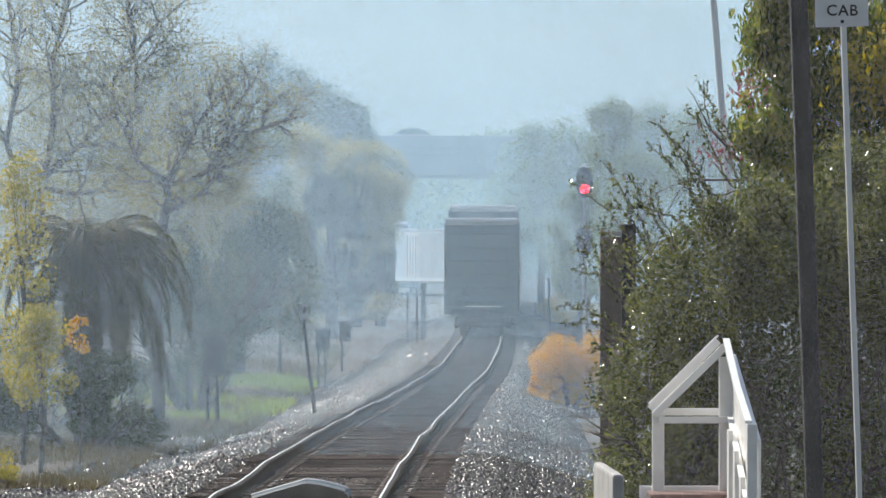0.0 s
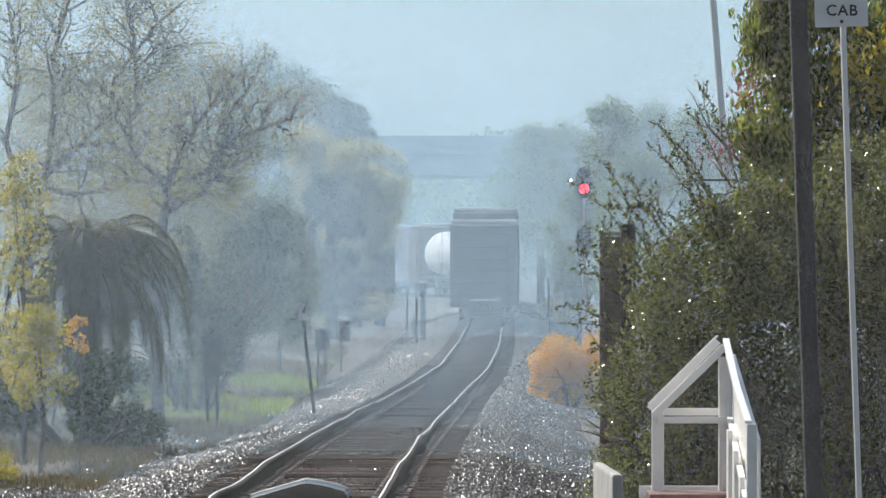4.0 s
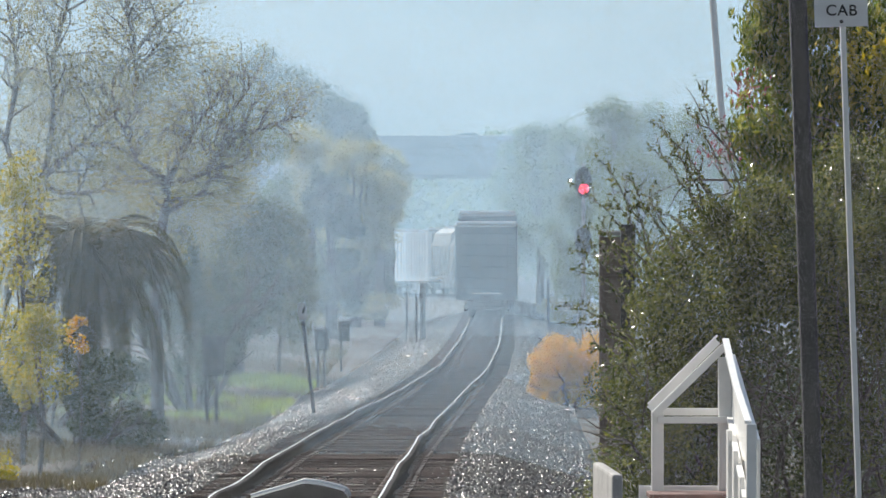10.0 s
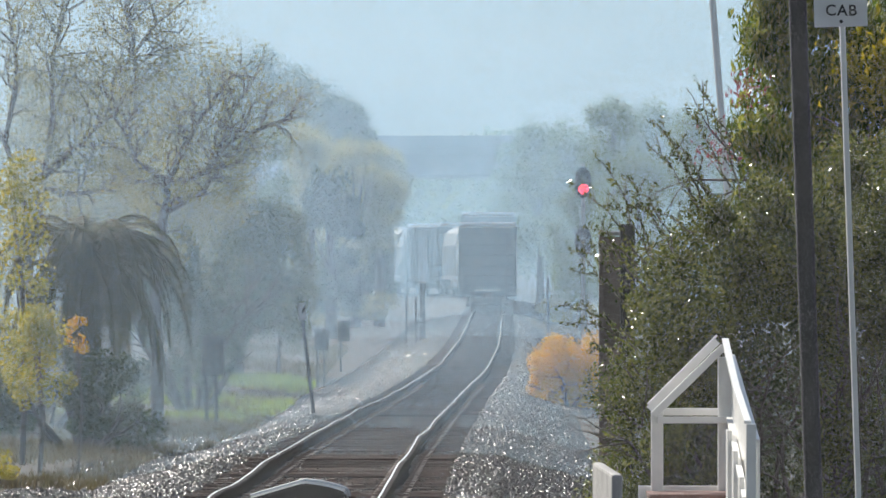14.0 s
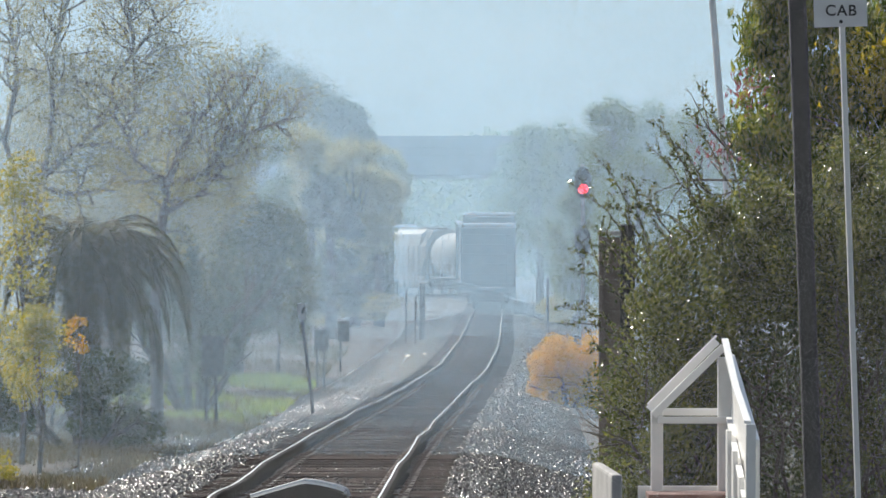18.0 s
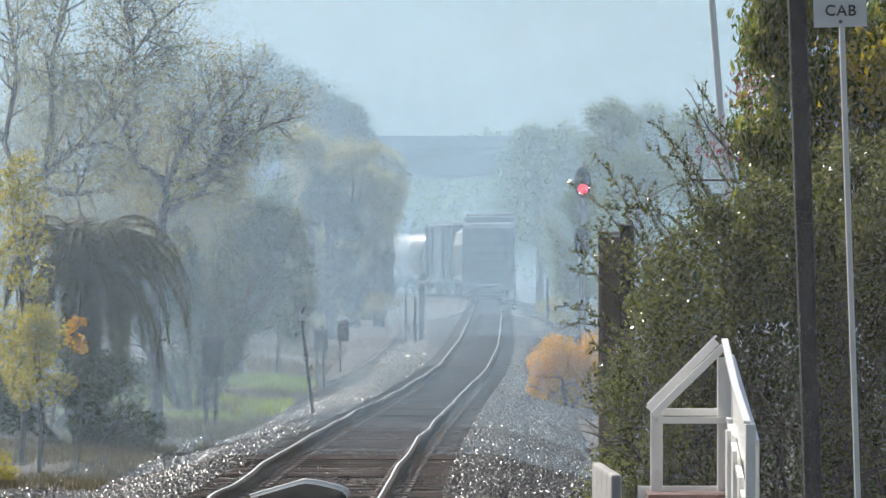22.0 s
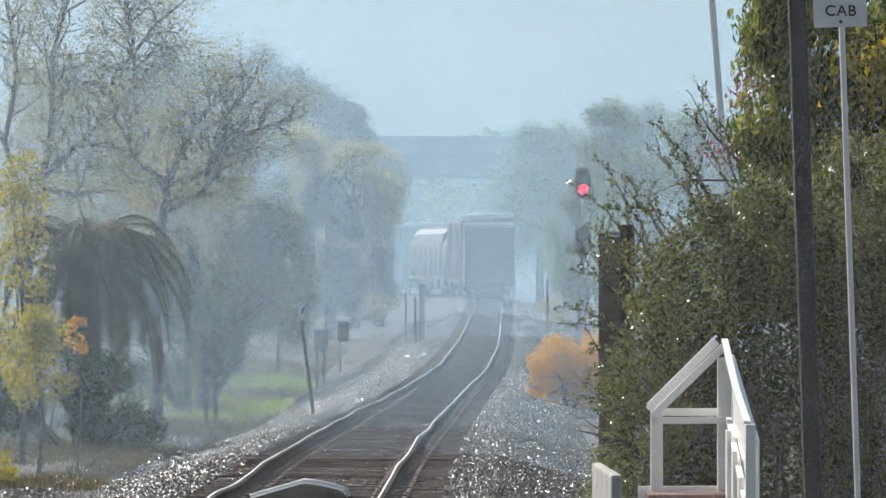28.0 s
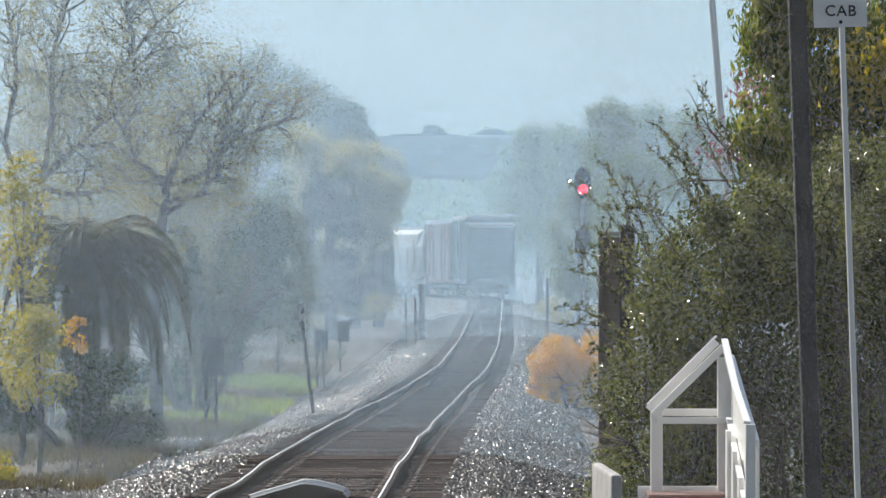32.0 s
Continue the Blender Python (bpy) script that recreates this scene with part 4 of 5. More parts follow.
# ---- distance ----
def far_hill():
    rng = np.random.default_rng(7)
    xs, ys = np.linspace(-2400, 2400, 90), np.linspace(1900, 4200, 36)
    gx, gy = np.meshgrid(xs, ys)
    rise = np.clip((gy - 1950) / 900, 0, 1)
    rise = rise * rise * (3 - 2 * rise)
    gz = -3 + rise * (145 + 20 * np.sin(gx * 0.0031 + 0.6) + 14 * np.sin(gx * 0.011 + gy * 0.004) + rng.normal(0, 3, gx.shape))
    i = np.arange(gx.size).reshape(gx.shape)
    f = np.stack([i[:-1, :-1], i[:-1, 1:], i[1:, 1:], i[1:, :-1]], -1).reshape(-1, 4)
    tagged(linked("backdrop_hill", arrays("backdrop_hill", np.stack([gx, gy, gz], -1).reshape(-1, 3), f, True), None, M_HILL), "far pale hillside dissolving in haze", "hill", kind="structure")
    n = 70000
    x, y = rng.uniform(-90, 90, n), rng.uniform(600, 680, n)
    top = 12.5 + 1.6 * np.sin(x * 0.13) + 0.9 * np.sin(x * 0.41) + 0.7 * np.sin(x * 1.3 + y * 0.2)
    c = np.stack([x, y, rng.uniform(0, 1, n) ** 0.8 * top], 1)
    tagged(linked("far_woods", leaf_mesh("far_woods", c, 0.8, rng, 0.7), None, L_MID), "distant hazy woods beyond the overpass", "woods", kind="stuff")


far_hill()


# ---- haze: veils of fine lit threads that stand in for hazy air ----
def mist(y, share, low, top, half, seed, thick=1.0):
    """A veil that stands in for haze at distance y: hair-thin threads, leaning as the sun's rays do, that cover a share
    of it, denser in patches, near the ground and over the left bank, which it brightens.
    """
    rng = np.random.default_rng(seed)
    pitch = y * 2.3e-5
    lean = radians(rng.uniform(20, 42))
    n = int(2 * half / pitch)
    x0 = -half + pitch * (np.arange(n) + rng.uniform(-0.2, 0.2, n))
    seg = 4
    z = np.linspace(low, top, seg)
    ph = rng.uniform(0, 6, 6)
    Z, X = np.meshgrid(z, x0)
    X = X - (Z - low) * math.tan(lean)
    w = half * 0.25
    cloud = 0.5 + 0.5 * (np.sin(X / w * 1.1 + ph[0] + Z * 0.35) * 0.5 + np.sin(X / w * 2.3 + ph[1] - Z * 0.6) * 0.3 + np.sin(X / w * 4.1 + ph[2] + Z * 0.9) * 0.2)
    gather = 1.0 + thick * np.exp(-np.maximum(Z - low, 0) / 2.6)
    # haze cover raised on the left and cut elsewhere to balance brightness
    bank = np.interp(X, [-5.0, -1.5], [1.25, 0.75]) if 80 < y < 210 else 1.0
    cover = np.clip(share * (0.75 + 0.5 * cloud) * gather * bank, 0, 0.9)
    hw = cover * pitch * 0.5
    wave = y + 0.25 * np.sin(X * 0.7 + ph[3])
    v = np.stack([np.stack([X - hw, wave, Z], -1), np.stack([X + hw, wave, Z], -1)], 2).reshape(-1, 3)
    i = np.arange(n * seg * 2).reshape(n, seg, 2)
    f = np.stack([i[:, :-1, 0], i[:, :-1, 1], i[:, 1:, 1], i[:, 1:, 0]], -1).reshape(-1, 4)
    tagged(linked("mist", arrays("mist", v, f), None, M_GLARE_NEAR if y < 70 else M_HAZE if y < 300 else M_HAZE_FAR), "thin veil of lit threads standing in for haze over the line", "mist", kind="stuff")


# the two nearest veils imitate lens glare that lifts the darks
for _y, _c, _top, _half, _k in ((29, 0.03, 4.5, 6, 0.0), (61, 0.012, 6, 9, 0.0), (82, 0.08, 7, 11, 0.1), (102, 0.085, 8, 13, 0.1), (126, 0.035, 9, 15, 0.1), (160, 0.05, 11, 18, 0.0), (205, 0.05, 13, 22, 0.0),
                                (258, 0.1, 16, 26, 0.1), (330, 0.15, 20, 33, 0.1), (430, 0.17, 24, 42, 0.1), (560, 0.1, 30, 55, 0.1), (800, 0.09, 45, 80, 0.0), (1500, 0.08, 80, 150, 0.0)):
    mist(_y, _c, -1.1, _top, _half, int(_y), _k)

# ---- the train ----
def paints(name, dark, light, rough=0.4, metal=0.0):
    return surface(name, dark, light, 1.2, rough, metal, 0.12, 14)


P_GREY = paints("slate_car_paint", (0.016, 0.026, 0.042), (0.035, 0.05, 0.075))
P_BROWN = paints("oxide_car_paint", (0.12, 0.06, 0.045), (0.22, 0.11, 0.08))
P_CREAM = paints("cream_car_paint", (0.22, 0.21, 0.19), (0.32, 0.3, 0.275), 0.42)
P_TANK = paints("white_tank_paint", (0.74, 0.74, 0.74), (0.86, 0.86, 0.85), 0.3)
P_SILVER = paints("bare_aluminium", (0.76, 0.76, 0.77), (0.88, 0.88, 0.88), 0.42, 0.2)
P_STEEL = paints("grimy_steel", (0.03, 0.028, 0.027), (0.08, 0.07, 0.065), 0.6, 0.3)
WHEELS = []


def bogie(parent, y, turning):
    """A two-axle truck with side frames, bolster, springs and four wheels."""
    t = part("truck", box((2.1, 0.35, 0.22), (0, 0, 0.6), 0.03), P_STEEL, parent)
    t.location = (0, y, 0)
    for s in (-1, 1):
        side = prism([(-1.25, 0.42), (-1.0, 0.62), (-0.5, 0.72), (0.5, 0.72), (1.0, 0.62), (1.25, 0.42), (1.0, 0.36), (0.5, 0.3), (-0.5, 0.3), (-1.0, 0.36)], 0.12, None, 0.02)
        part("side_frame", side, P_STEEL, t).location = (s * 1.0, 0, 0)
        part("spring", rod((s * 1.0, 0, 0.32), (s * 1.0, 0, 0.56), 0.12), P_STEEL, t)
    for a in (-0.88, 0.88):
        bm = rod((-0.95, 0, 0), (0.95, 0, 0), 0.075, None, 10)
        for s in (-1, 1):
            rod((s * 0.72, 0, 0), (s * 0.84, 0, 0), 0.46, 0.42, 24, bm)
            rod((s * 0.69, 0, 0), (s * 0.72, 0, 0), 0.49, 0.49, 24, bm)
            for k in range(4):
                c = math.pi / 2 * k
                box((0.02, 0.06, 0.24), (s * 0.85, 0.22 * math.sin(c), 0.22 * math.cos(c)), 0, pose(0, 0, 0, -math.degrees(c)), bm)
        w = part("wheelset", bm, P_STEEL, t)
        w.location = (0, a, 0.46)
        if turning:
            WHEELS.append((w, a))
    return t


def coupler(parent, y):
    s = 1 if y > 0 else -1
    bm = box((0.2, 0.7, 0.2), (0, y + s * 0.2, 0.86), 0.03)
    box((0.34, 0.26, 0.28), (0, y + s * 0.58, 0.86), 0.05, None, bm)
    part("coupler", bm, P_STEEL, parent)


def ladder(parent, x, y, z0, z1, wide=0.42):
    bm = rod((x - wide / 2, y, z0), (x - wide / 2, y, z1), 0.018, None, 5)
    rod((x + wide / 2, y, z0), (x + wide / 2, y, z1), 0.018, None, 5, bm)
    z = z0 + 0.2
    while z < z1:
        rod((x - wide / 2, y, z), (x + wide / 2, y, z), 0.016, None, 5, bm)
        z += 0.38
    part("ladder", bm, P_STEEL, parent)


def base(name, length, label, group, turning):
    ob = thing(name, pose(0, 300, 0), label, "freight car", "cars of the train")
    part("underframe", box((0.7, length - 0.6, 0.3), (0, 0, 0.9), 0.03), P_STEEL, ob)
    for s in (-1, 1):
        bogie(ob, s * (length / 2 - 2.5), turning)
        coupler(ob, s * (length / 2 - 0.35))
    return ob


def boxcar(length, height, paint, label, turning=False, corrugated=0):
    ob = base("boxcar", length, label, "", turning)
    w, lb = 2.88, length - 1.1
    part("body", box((w - 0.1, lb, height - 1.15), (0, 0, 0.98 + (height - 1.15) / 2), 0.03), paint, ob)
    own = prism([(-w / 2, height - 0.2), (w / 2, height - 0.2), (w / 2 - 0.02, height - 0.08), (0, height), (-w / 2 + 0.02, height - 0.08)], lb + 0.06, None, 0.015)
    bmesh.ops.rotate(own, cent=(0, 0, 0), matrix=Matrix.Rotation(math.pi / 2, 3, "Z"), verts=own.verts)
    part("roof", own, M_GALV, ob, "galvanised low-pitched roof")
    for i in range(int(lb / 1.25) + 1):
        part("roof_rib", box((w, 0.06, 0.05), (0, -lb / 2 + 0.1 + 1.25 * i, height - 0.05), 0.01), M_GALV, ob)
    # ends: posts, ribs, sills, brake gear
    for s in (-1, 1):
        y = s * (lb / 2 + 0.02)
        for k in range(6):
            part("end_rib", rod((-w / 2 + 0.2, y, 1.35 + k * (height - 1.9) / 5), (w / 2 - 0.2, y, 1.35 + k * (height - 1.9) / 5), 0.028, None, 8), paint, ob)
        for x in (-1, 1):
            part("corner_post", box((0.1, 0.1, height - 1.1), (x * (w / 2 - 0.03), y - s * 0.03, 0.98 + (height - 1.15) / 2), 0.02), paint, ob)
        # white rod added to give the roof end its sunlit line
        part("roof_glint", rod((-w / 2 + 0.05, y, height - 0.02), (w / 2 - 0.05, y, height - 0.02), 0.085, None, 12), P_TANK, ob, "white rod that paints in the roof end's glint")
        part("end_sill", box((w, 0.18, 0.3), (0, y, 1.0), 0.03), paint, ob)
        part("crossover_step", box((1.4, 0.22, 0.05), (0, y + s * 0.16, 1.16), 0.01), M_GALV, ob, "pale galvanised step")
        ladder(ob, s * -1.2, y + s * 0.08, 0.85, height - 0.5)
        bm = rod((0.55 * s, y + s * 0.12, 2.5), (0.55 * s, y + s * 0.16, 2.5), 0.28, None, 16)
        part("brake_wheel", bm, P_STEEL, ob)
    for s in (-1, 1):
        x = s * (w / 2 - 0.02)
        part("side_door", box((0.08, 3.1, height - 1.55), (x, 0, 1.1 + (height - 1.55) / 2), 0.02), paint, ob)
        for yy in (-1.2, -0.4, 0.4, 1.2):
            part("door_rod", rod((x + s * 0.06, yy, 1.1), (x + s * 0.06, yy, height - 0.45), 0.025, None, 6), M_GALV, ob)
        part("side_sill", box((0.1, lb, 0.24), (x, 0, 0.98), 0.02), paint, ob)
        step = 0.62 if corrugated else 1.6
        for i in range(int(lb / step)):
            yy = -lb / 2 + step * (i + 0.5)
            if abs(yy) > 1.7:
                part("side_post", box((0.1 if corrugated else 0.06, 0.16, height - 1.3), (x, yy, 1.02 + (height - 1.3) / 2), 0.02), paint, ob)
    return ob


def hopper(length, height, paint, label):
    """A covered hopper: bulged sides, sloped ends, hatches, outlet pockets."""
    ob = base("covered_hopper", length, label, "", False)
    w, lb = 3.1, length - 1.2
    prof = [(-1.25, 1.15), (-1.52, 1.9), (-1.55, 3.1), (-1.35, height - 0.55), (-0.9, height - 0.22), (0.9, height - 0.22), (1.35, height - 0.55), (1.55, 3.1), (1.52, 1.9), (1.25, 1.15)]
    own = prism(prof, lb - 2.4, None, 0.03)
    bmesh.ops.rotate(own, cent=(0, 0, 0), matrix=Matrix.Rotation(math.pi / 2, 3, "Z"), verts=own.verts)
    part("body", own, paint, ob)
    for s in (-1, 1):
        y0, y1 = s * (lb / 2 - 1.2), s * lb / 2
        bm = bmesh.new()
        a = [bm.verts.new((x, y0, z)) for x, z in ((-1.5, 1.2), (1.5, 1.2), (1.5, 3.2), (0.9, height - 0.25), (-0.9, height - 0.25), (-1.5, 3.2))]
        b = [bm.verts.new((x, y1, z)) for x, z in ((-1.4, 2.6), (1.4, 2.6), (1.45, 3.2), (0.85, height - 0.28), (-0.85, height - 0.28), (-1.45, 3.2))]
        bm.faces.new(a)
        bm.faces.new(b)
        for k in range(6):
            bm.faces.new((a[k], a[(k + 1) % 6], b[(k + 1) % 6], b[k]))
        bmesh.ops.recalc_face_normals(bm, faces=bm.faces)
        part("end_slope", bm, paint, ob)
        part("end_platform", box((2.9, 1.3, 0.1), (0, s * (lb / 2 - 0.5), 1.15), 0.02), P_STEEL, ob)
        for x in (-1.3, 1.3):
            part("end_post", box((0.1, 0.1, height - 1.7), (x, y1, 1.2 + (height - 1.7) / 2), 0.01), paint, ob)
        ladder(ob, s * 1.0, y1 + s * 0.08, 0.9, height - 0.4)
        part("side_sill", box((0.1, lb, 0.2), (s * 1.45, 0, 1.12), 0.02), paint, ob)
    part("running_board", box((1.0, lb - 0.4, 0.05), (0, 0, height - 0.06), 0.01), M_GALV, ob)
    for s in (-1, 1):
        for i in range(4):
            part("roof_hatch", box((0.3, (lb - 3) / 4 - 0.3, 0.14), (s * 0.7, -(lb - 3) / 2 + (i + 0.5) * (lb - 3) / 4, height - 0.18), 0.03), paint, ob)
            part("outlet_pocket", prism([(-0.9, 1.2), (0.9, 1.2), (0.3, 0.45), (-0.3, 0.45)], 1.0, None, 0.02), paint, ob).location = (s * 0.6, -(lb - 4) / 2 + (i + 0.5) * (lb - 4) / 4, 0)
        for i in range(7):
            part("side_rib", box((0.08, 0.1, 1.9), (s * 1.56, -(lb - 2.8) / 2 + i * (lb - 2.8) / 6, 2.3), 0.015), paint, ob)
    return ob


def tank_car(length, r, paint, label):
    ob = base("tank_car", length, label, "", False)
    lb = length - 1.6
    bm = bmesh.new()
    n, rings = 32, []
    for yy, rr in [(-lb / 2 - 0.0, 0.02), (-lb / 2 + 0.05, 0.5), (-lb / 2 + 0.2, 0.84), (-lb / 2 + 0.5, 1.0), (lb / 2 - 0.5, 1.0), (lb / 2 - 0.2, 0.84), (lb / 2 - 0.05, 0.5), (lb / 2, 0.02)]:
        rings.append([bm.verts.new((math.sin(2 * math.pi * k / n) * r * rr, yy, 1.2 + r + math.cos(2 * math.pi * k / n) * r * rr)) for k in range(n)])
    for a, b in zip(rings, rings[1:]):
        for k in range(n):
            bm.faces.new((a[k], a[(k + 1) % n], b[(k + 1) % n], b[k])).smooth = True
    bmesh.ops.recalc_face_normals(bm, faces=bm.faces)
    part("tank", bm, paint, ob)
    for yy in (-lb / 2 + 2.2, -0.9, 0.9, lb / 2 - 2.2):
        bm = bmesh.new()
        bmesh.ops.create_cone(bm, cap_ends=False, segments=32, radius1=r + 0.02, radius2=r + 0.02, depth=0.12)
        bmesh.ops.rotate(bm, cent=(0, 0, 0), matrix=Matrix.Rotation(math.pi / 2, 3, "X"), verts=bm.verts)
        part("band", bm, P_STEEL, ob).location = (0, yy, 1.2 + r)
    part("dome", rod((0, 0, 1.1 + 2 * r), (0, 0, 1.55 + 2 * r), 0.5, 0.48, 20), paint, ob)
    for s in (-1, 1):
        part("saddle", box((2.0, 0.5, 0.55), (0, s * (lb / 2 - 1.8), 1.2), 0.04), P_STEEL, ob)
        part("side_walk", box((0.35, lb - 1, 0.05), (s * 1.35, 0, 1.15), 0.01), M_GALV, ob)
        part("grab_rail", rod((s * 1.5, -lb / 2 + 0.6, 2.1), (s * 1.5, lb / 2 - 0.6, 2.1), 0.02, None, 6), M_GALV, ob)
        for yy in (-lb / 2 + 0.6, 0, lb / 2 - 0.6):
            part("stanchion", rod((s * 1.5, yy, 1.15), (s * 1.5, yy, 2.1), 0.02, None, 6), M_GALV, ob)
        ladder(ob, s * 1.2, s * 0.0, 1.1, 1.2 + 2 * r)
    return ob


TRAIN = []


def make_up_train():
    brown = "oxide brown boxcar in the train"
    rows = [  # kind, length, height, paint, label
        ("box", 16.2, 4.52, P_GREY, "slate grey boxcar at the rear of the train"), ("box", 19.2, 5.1, P_GREY, "tall slate grey boxcar in the train"),
        ("box", 11.4, 4.9, P_BROWN, brown),
        ("hop", 14.0, 4.6, P_CREAM, "cream covered hopper car in the train"), ("box", 12.6, 4.8, P_GREY, "short slate grey boxcar in the train"),
        ("tank", 13.2, 1.45, P_CREAM, "dull cream tank car with a dome"), ("hop", 11.4, 4.6, P_CREAM, "cream covered hopper car in the train"),
        ("box", 11.2, 4.7, P_GREY, "short slate grey boxcar in the train"), ("hop", 11.6, 4.6, P_CREAM, "cream covered hopper car in the train"),
        ("cor", 16.0, 4.4, P_SILVER, "silver corrugated-sided boxcar in the train"), ("tank", 18.2, 1.5, P_TANK, "long white tank car with a dome"),
        ("box", 13.6, 4.7, P_BROWN, brown), ("cor", 21.6, 4.4, P_SILVER, "long silver corrugated-sided boxcar in the train"), ("box", 17.6, 4.9, P_BROWN, brown)]
    ahead = 0.0
    for i, (kind, length, h, paint, label) in enumerate(rows):
        if kind == "hop":
            ob = hopper(length, h, paint, label)
        elif kind == "tank":
            ob = tank_car(length, h, paint, label)
        else:
            ob = boxcar(length, h, paint, label, i < 1, kind == "cor")
        TRAIN.append((ob, ahead + length / 2, length / 2 - 2.5))
        ahead += length + 0.35


make_up_train()


# ---- road traffic on the overpass ----
CAR_PAINTS = [paints("pearl_car_paint", (0.55, 0.55, 0.56), (0.65, 0.65, 0.66), 0.42), paints("dark_blue_car_paint", (0.03, 0.04, 0.07), (0.05, 0.06, 0.1), 0.42),
              paints("silver_car_paint", (0.35, 0.36, 0.38), (0.45, 0.46, 0.48), 0.42, 0.6), paints("black_car_paint", (0.02, 0.02, 0.022), (0.04, 0.04, 0.042), 0.42)]
P_GLASS = surface("dark_car_glass", (0.02, 0.025, 0.03), (0.04, 0.045, 0.05), 2, 0.06, bump=0)
P_TYRE = surface("tyre_rubber", (0.015, 0.015, 0.015), (0.03, 0.03, 0.03), 8, 0.8)
P_TRAILER = paints("pale_blue_trailer_skin", (0.55, 0.62, 0.7), (0.64, 0.7, 0.77), 0.3)
P_LAMP = surface("lamp_glass", (0.5, 0.5, 0.5), (0.8, 0.8, 0.8), 4, 0.1, bump=0)


def wheels(ob, xs, width, r):
    for x in xs:
        for s in (-1, 1):
            w = part("wheel", rod((x, s * (width / 2 - 0.24), r), (x, s * width / 2, r), r, None, 18), P_TYRE, ob)
            part("rim", rod((x, s * (width / 2 - 0.02), r), (x, s * (width / 2 + 0.02), r), r * 0.6, None, 12), M_GALV, w)


def side_prism(outline, width, bevel):
    """Outline in (x, z), front towards +x, swept across the width."""
    own = prism(outline, width, None, bevel)
    bmesh.ops.rotate(own, cent=(0, 0, 0), matrix=Matrix.Rotation(-math.pi / 2, 3, "Z"), verts=own.verts)
    return own


def car(paint, label, kind="sedan"):
    if kind == "sedan":
        name, lower, cabin = "car", [(-2.3, 0.35), (2.3, 0.35), (2.35, 0.62), (2.15, 0.8), (1.1, 0.95), (-1.7, 1.0), (-2.3, 0.92)], [(-1.9, 0.96), (1.15, 0.93), (0.35, 1.42), (-0.3, 1.47), (-1.0, 1.42)]
        xs, wd = (-1.4, 1.4), 1.8
    elif kind == "pickup":
        name, lower, cabin = "pickup_truck", [(-2.9, 0.5), (2.8, 0.5), (2.85, 0.9), (2.7, 1.1), (1.4, 1.2), (-2.9, 1.2)], [(-0.6, 1.18), (1.5, 1.16), (0.8, 1.8), (-0.4, 1.85)]
        xs, wd = (-1.8, 1.8), 1.95
    else:
        name, lower, cabin = "van", [(-2.9, 0.4), (2.8, 0.4), (2.85, 0.9), (2.5, 1.15), (-2.9, 1.2)], [(-2.9, 1.15), (2.4, 1.15), (1.5, 2.0), (1.1, 2.1), (-2.7, 2.12), (-2.9, 2.0)]
        xs, wd = (-1.8, 1.8), 1.95
    ob = thing(name, pose(0, 0, 0), label, "car" if kind == "sedan" else kind, "traffic on the overpass")
    part("body", side_prism(lower, wd, 0.05), paint, ob)
    cab = part("cabin", side_prism(cabin, wd - 0.2, 0.05), paint if kind == "van" else P_GLASS, ob, "dark glazed cabin" if kind != "van" else "")
    if kind == "van":
        for s in (-1, 1):
            part("window", box((1.1, 0.02, 0.5), (1.05, s * (wd / 2 - 0.09), 1.55), 0.01), P_GLASS, cab)
    else:
        mid = (cabin[2][0] + cabin[-1][0]) / 2
        part("roof", box((abs(cabin[2][0] - cabin[-1][0]) * 0.9, wd - 0.3, 0.05), (mid, 0, max(z for _, z in cabin) + 0.0), 0.02), paint, ob)
    for s in (-1, 1):
        part("headlight", box((0.12, 0.35, 0.14), (lower[2][0] - 0.06, s * (wd / 2 - 0.25), lower[2][1] + 0.02), 0.02), P_LAMP, ob)
    wheels(ob, xs, wd, 0.34)
    return ob


def box_truck(length, top, label, paint):
    ob = thing("box_truck", pose(0, 0, 0), label, "truck", "traffic on the overpass")
    part("cargo_box", box((length, 2.45, top - 1.0), (-length / 2 + 0.4, 0, 1.0 + (top - 1.0) / 2), 0.04), paint, ob)
    part("roof_edge", box((length + 0.04, 2.5, 0.08), (-length / 2 + 0.4, 0, top), 0.02), M_GALV, ob)
    # white rods added for the bright sun line along the box roof
    for s in (-1, 1):
        part("edge_glint", rod((-length + 0.4, s * 1.24, top + 0.02), (0.4, s * 1.24, top + 0.04), 0.1, None, 12), P_TANK, ob, "white rod that paints in the roof edge's glint")
    part("cab", side_prism([(0.5, 0.5), (2.5, 0.5), (2.55, 1.1), (2.3, 1.35), (1.9, 2.2), (1.5, 2.35), (0.5, 2.4)], 2.2, 0.06), CAR_PAINTS[0], ob)
    part("windscreen", side_prism([(1.7, 1.42), (2.34, 1.38), (1.96, 2.16), (1.7, 2.2)], 2.24, 0.02), P_GLASS, ob)
    part("chassis", box((length + 1.6, 0.9, 0.25), (-length / 2 + 1.2, 0, 0.75), 0.03), P_STEEL, ob)
    wheels(ob, (-length + 2.0, 1.6), 2.3, 0.45)
    return ob


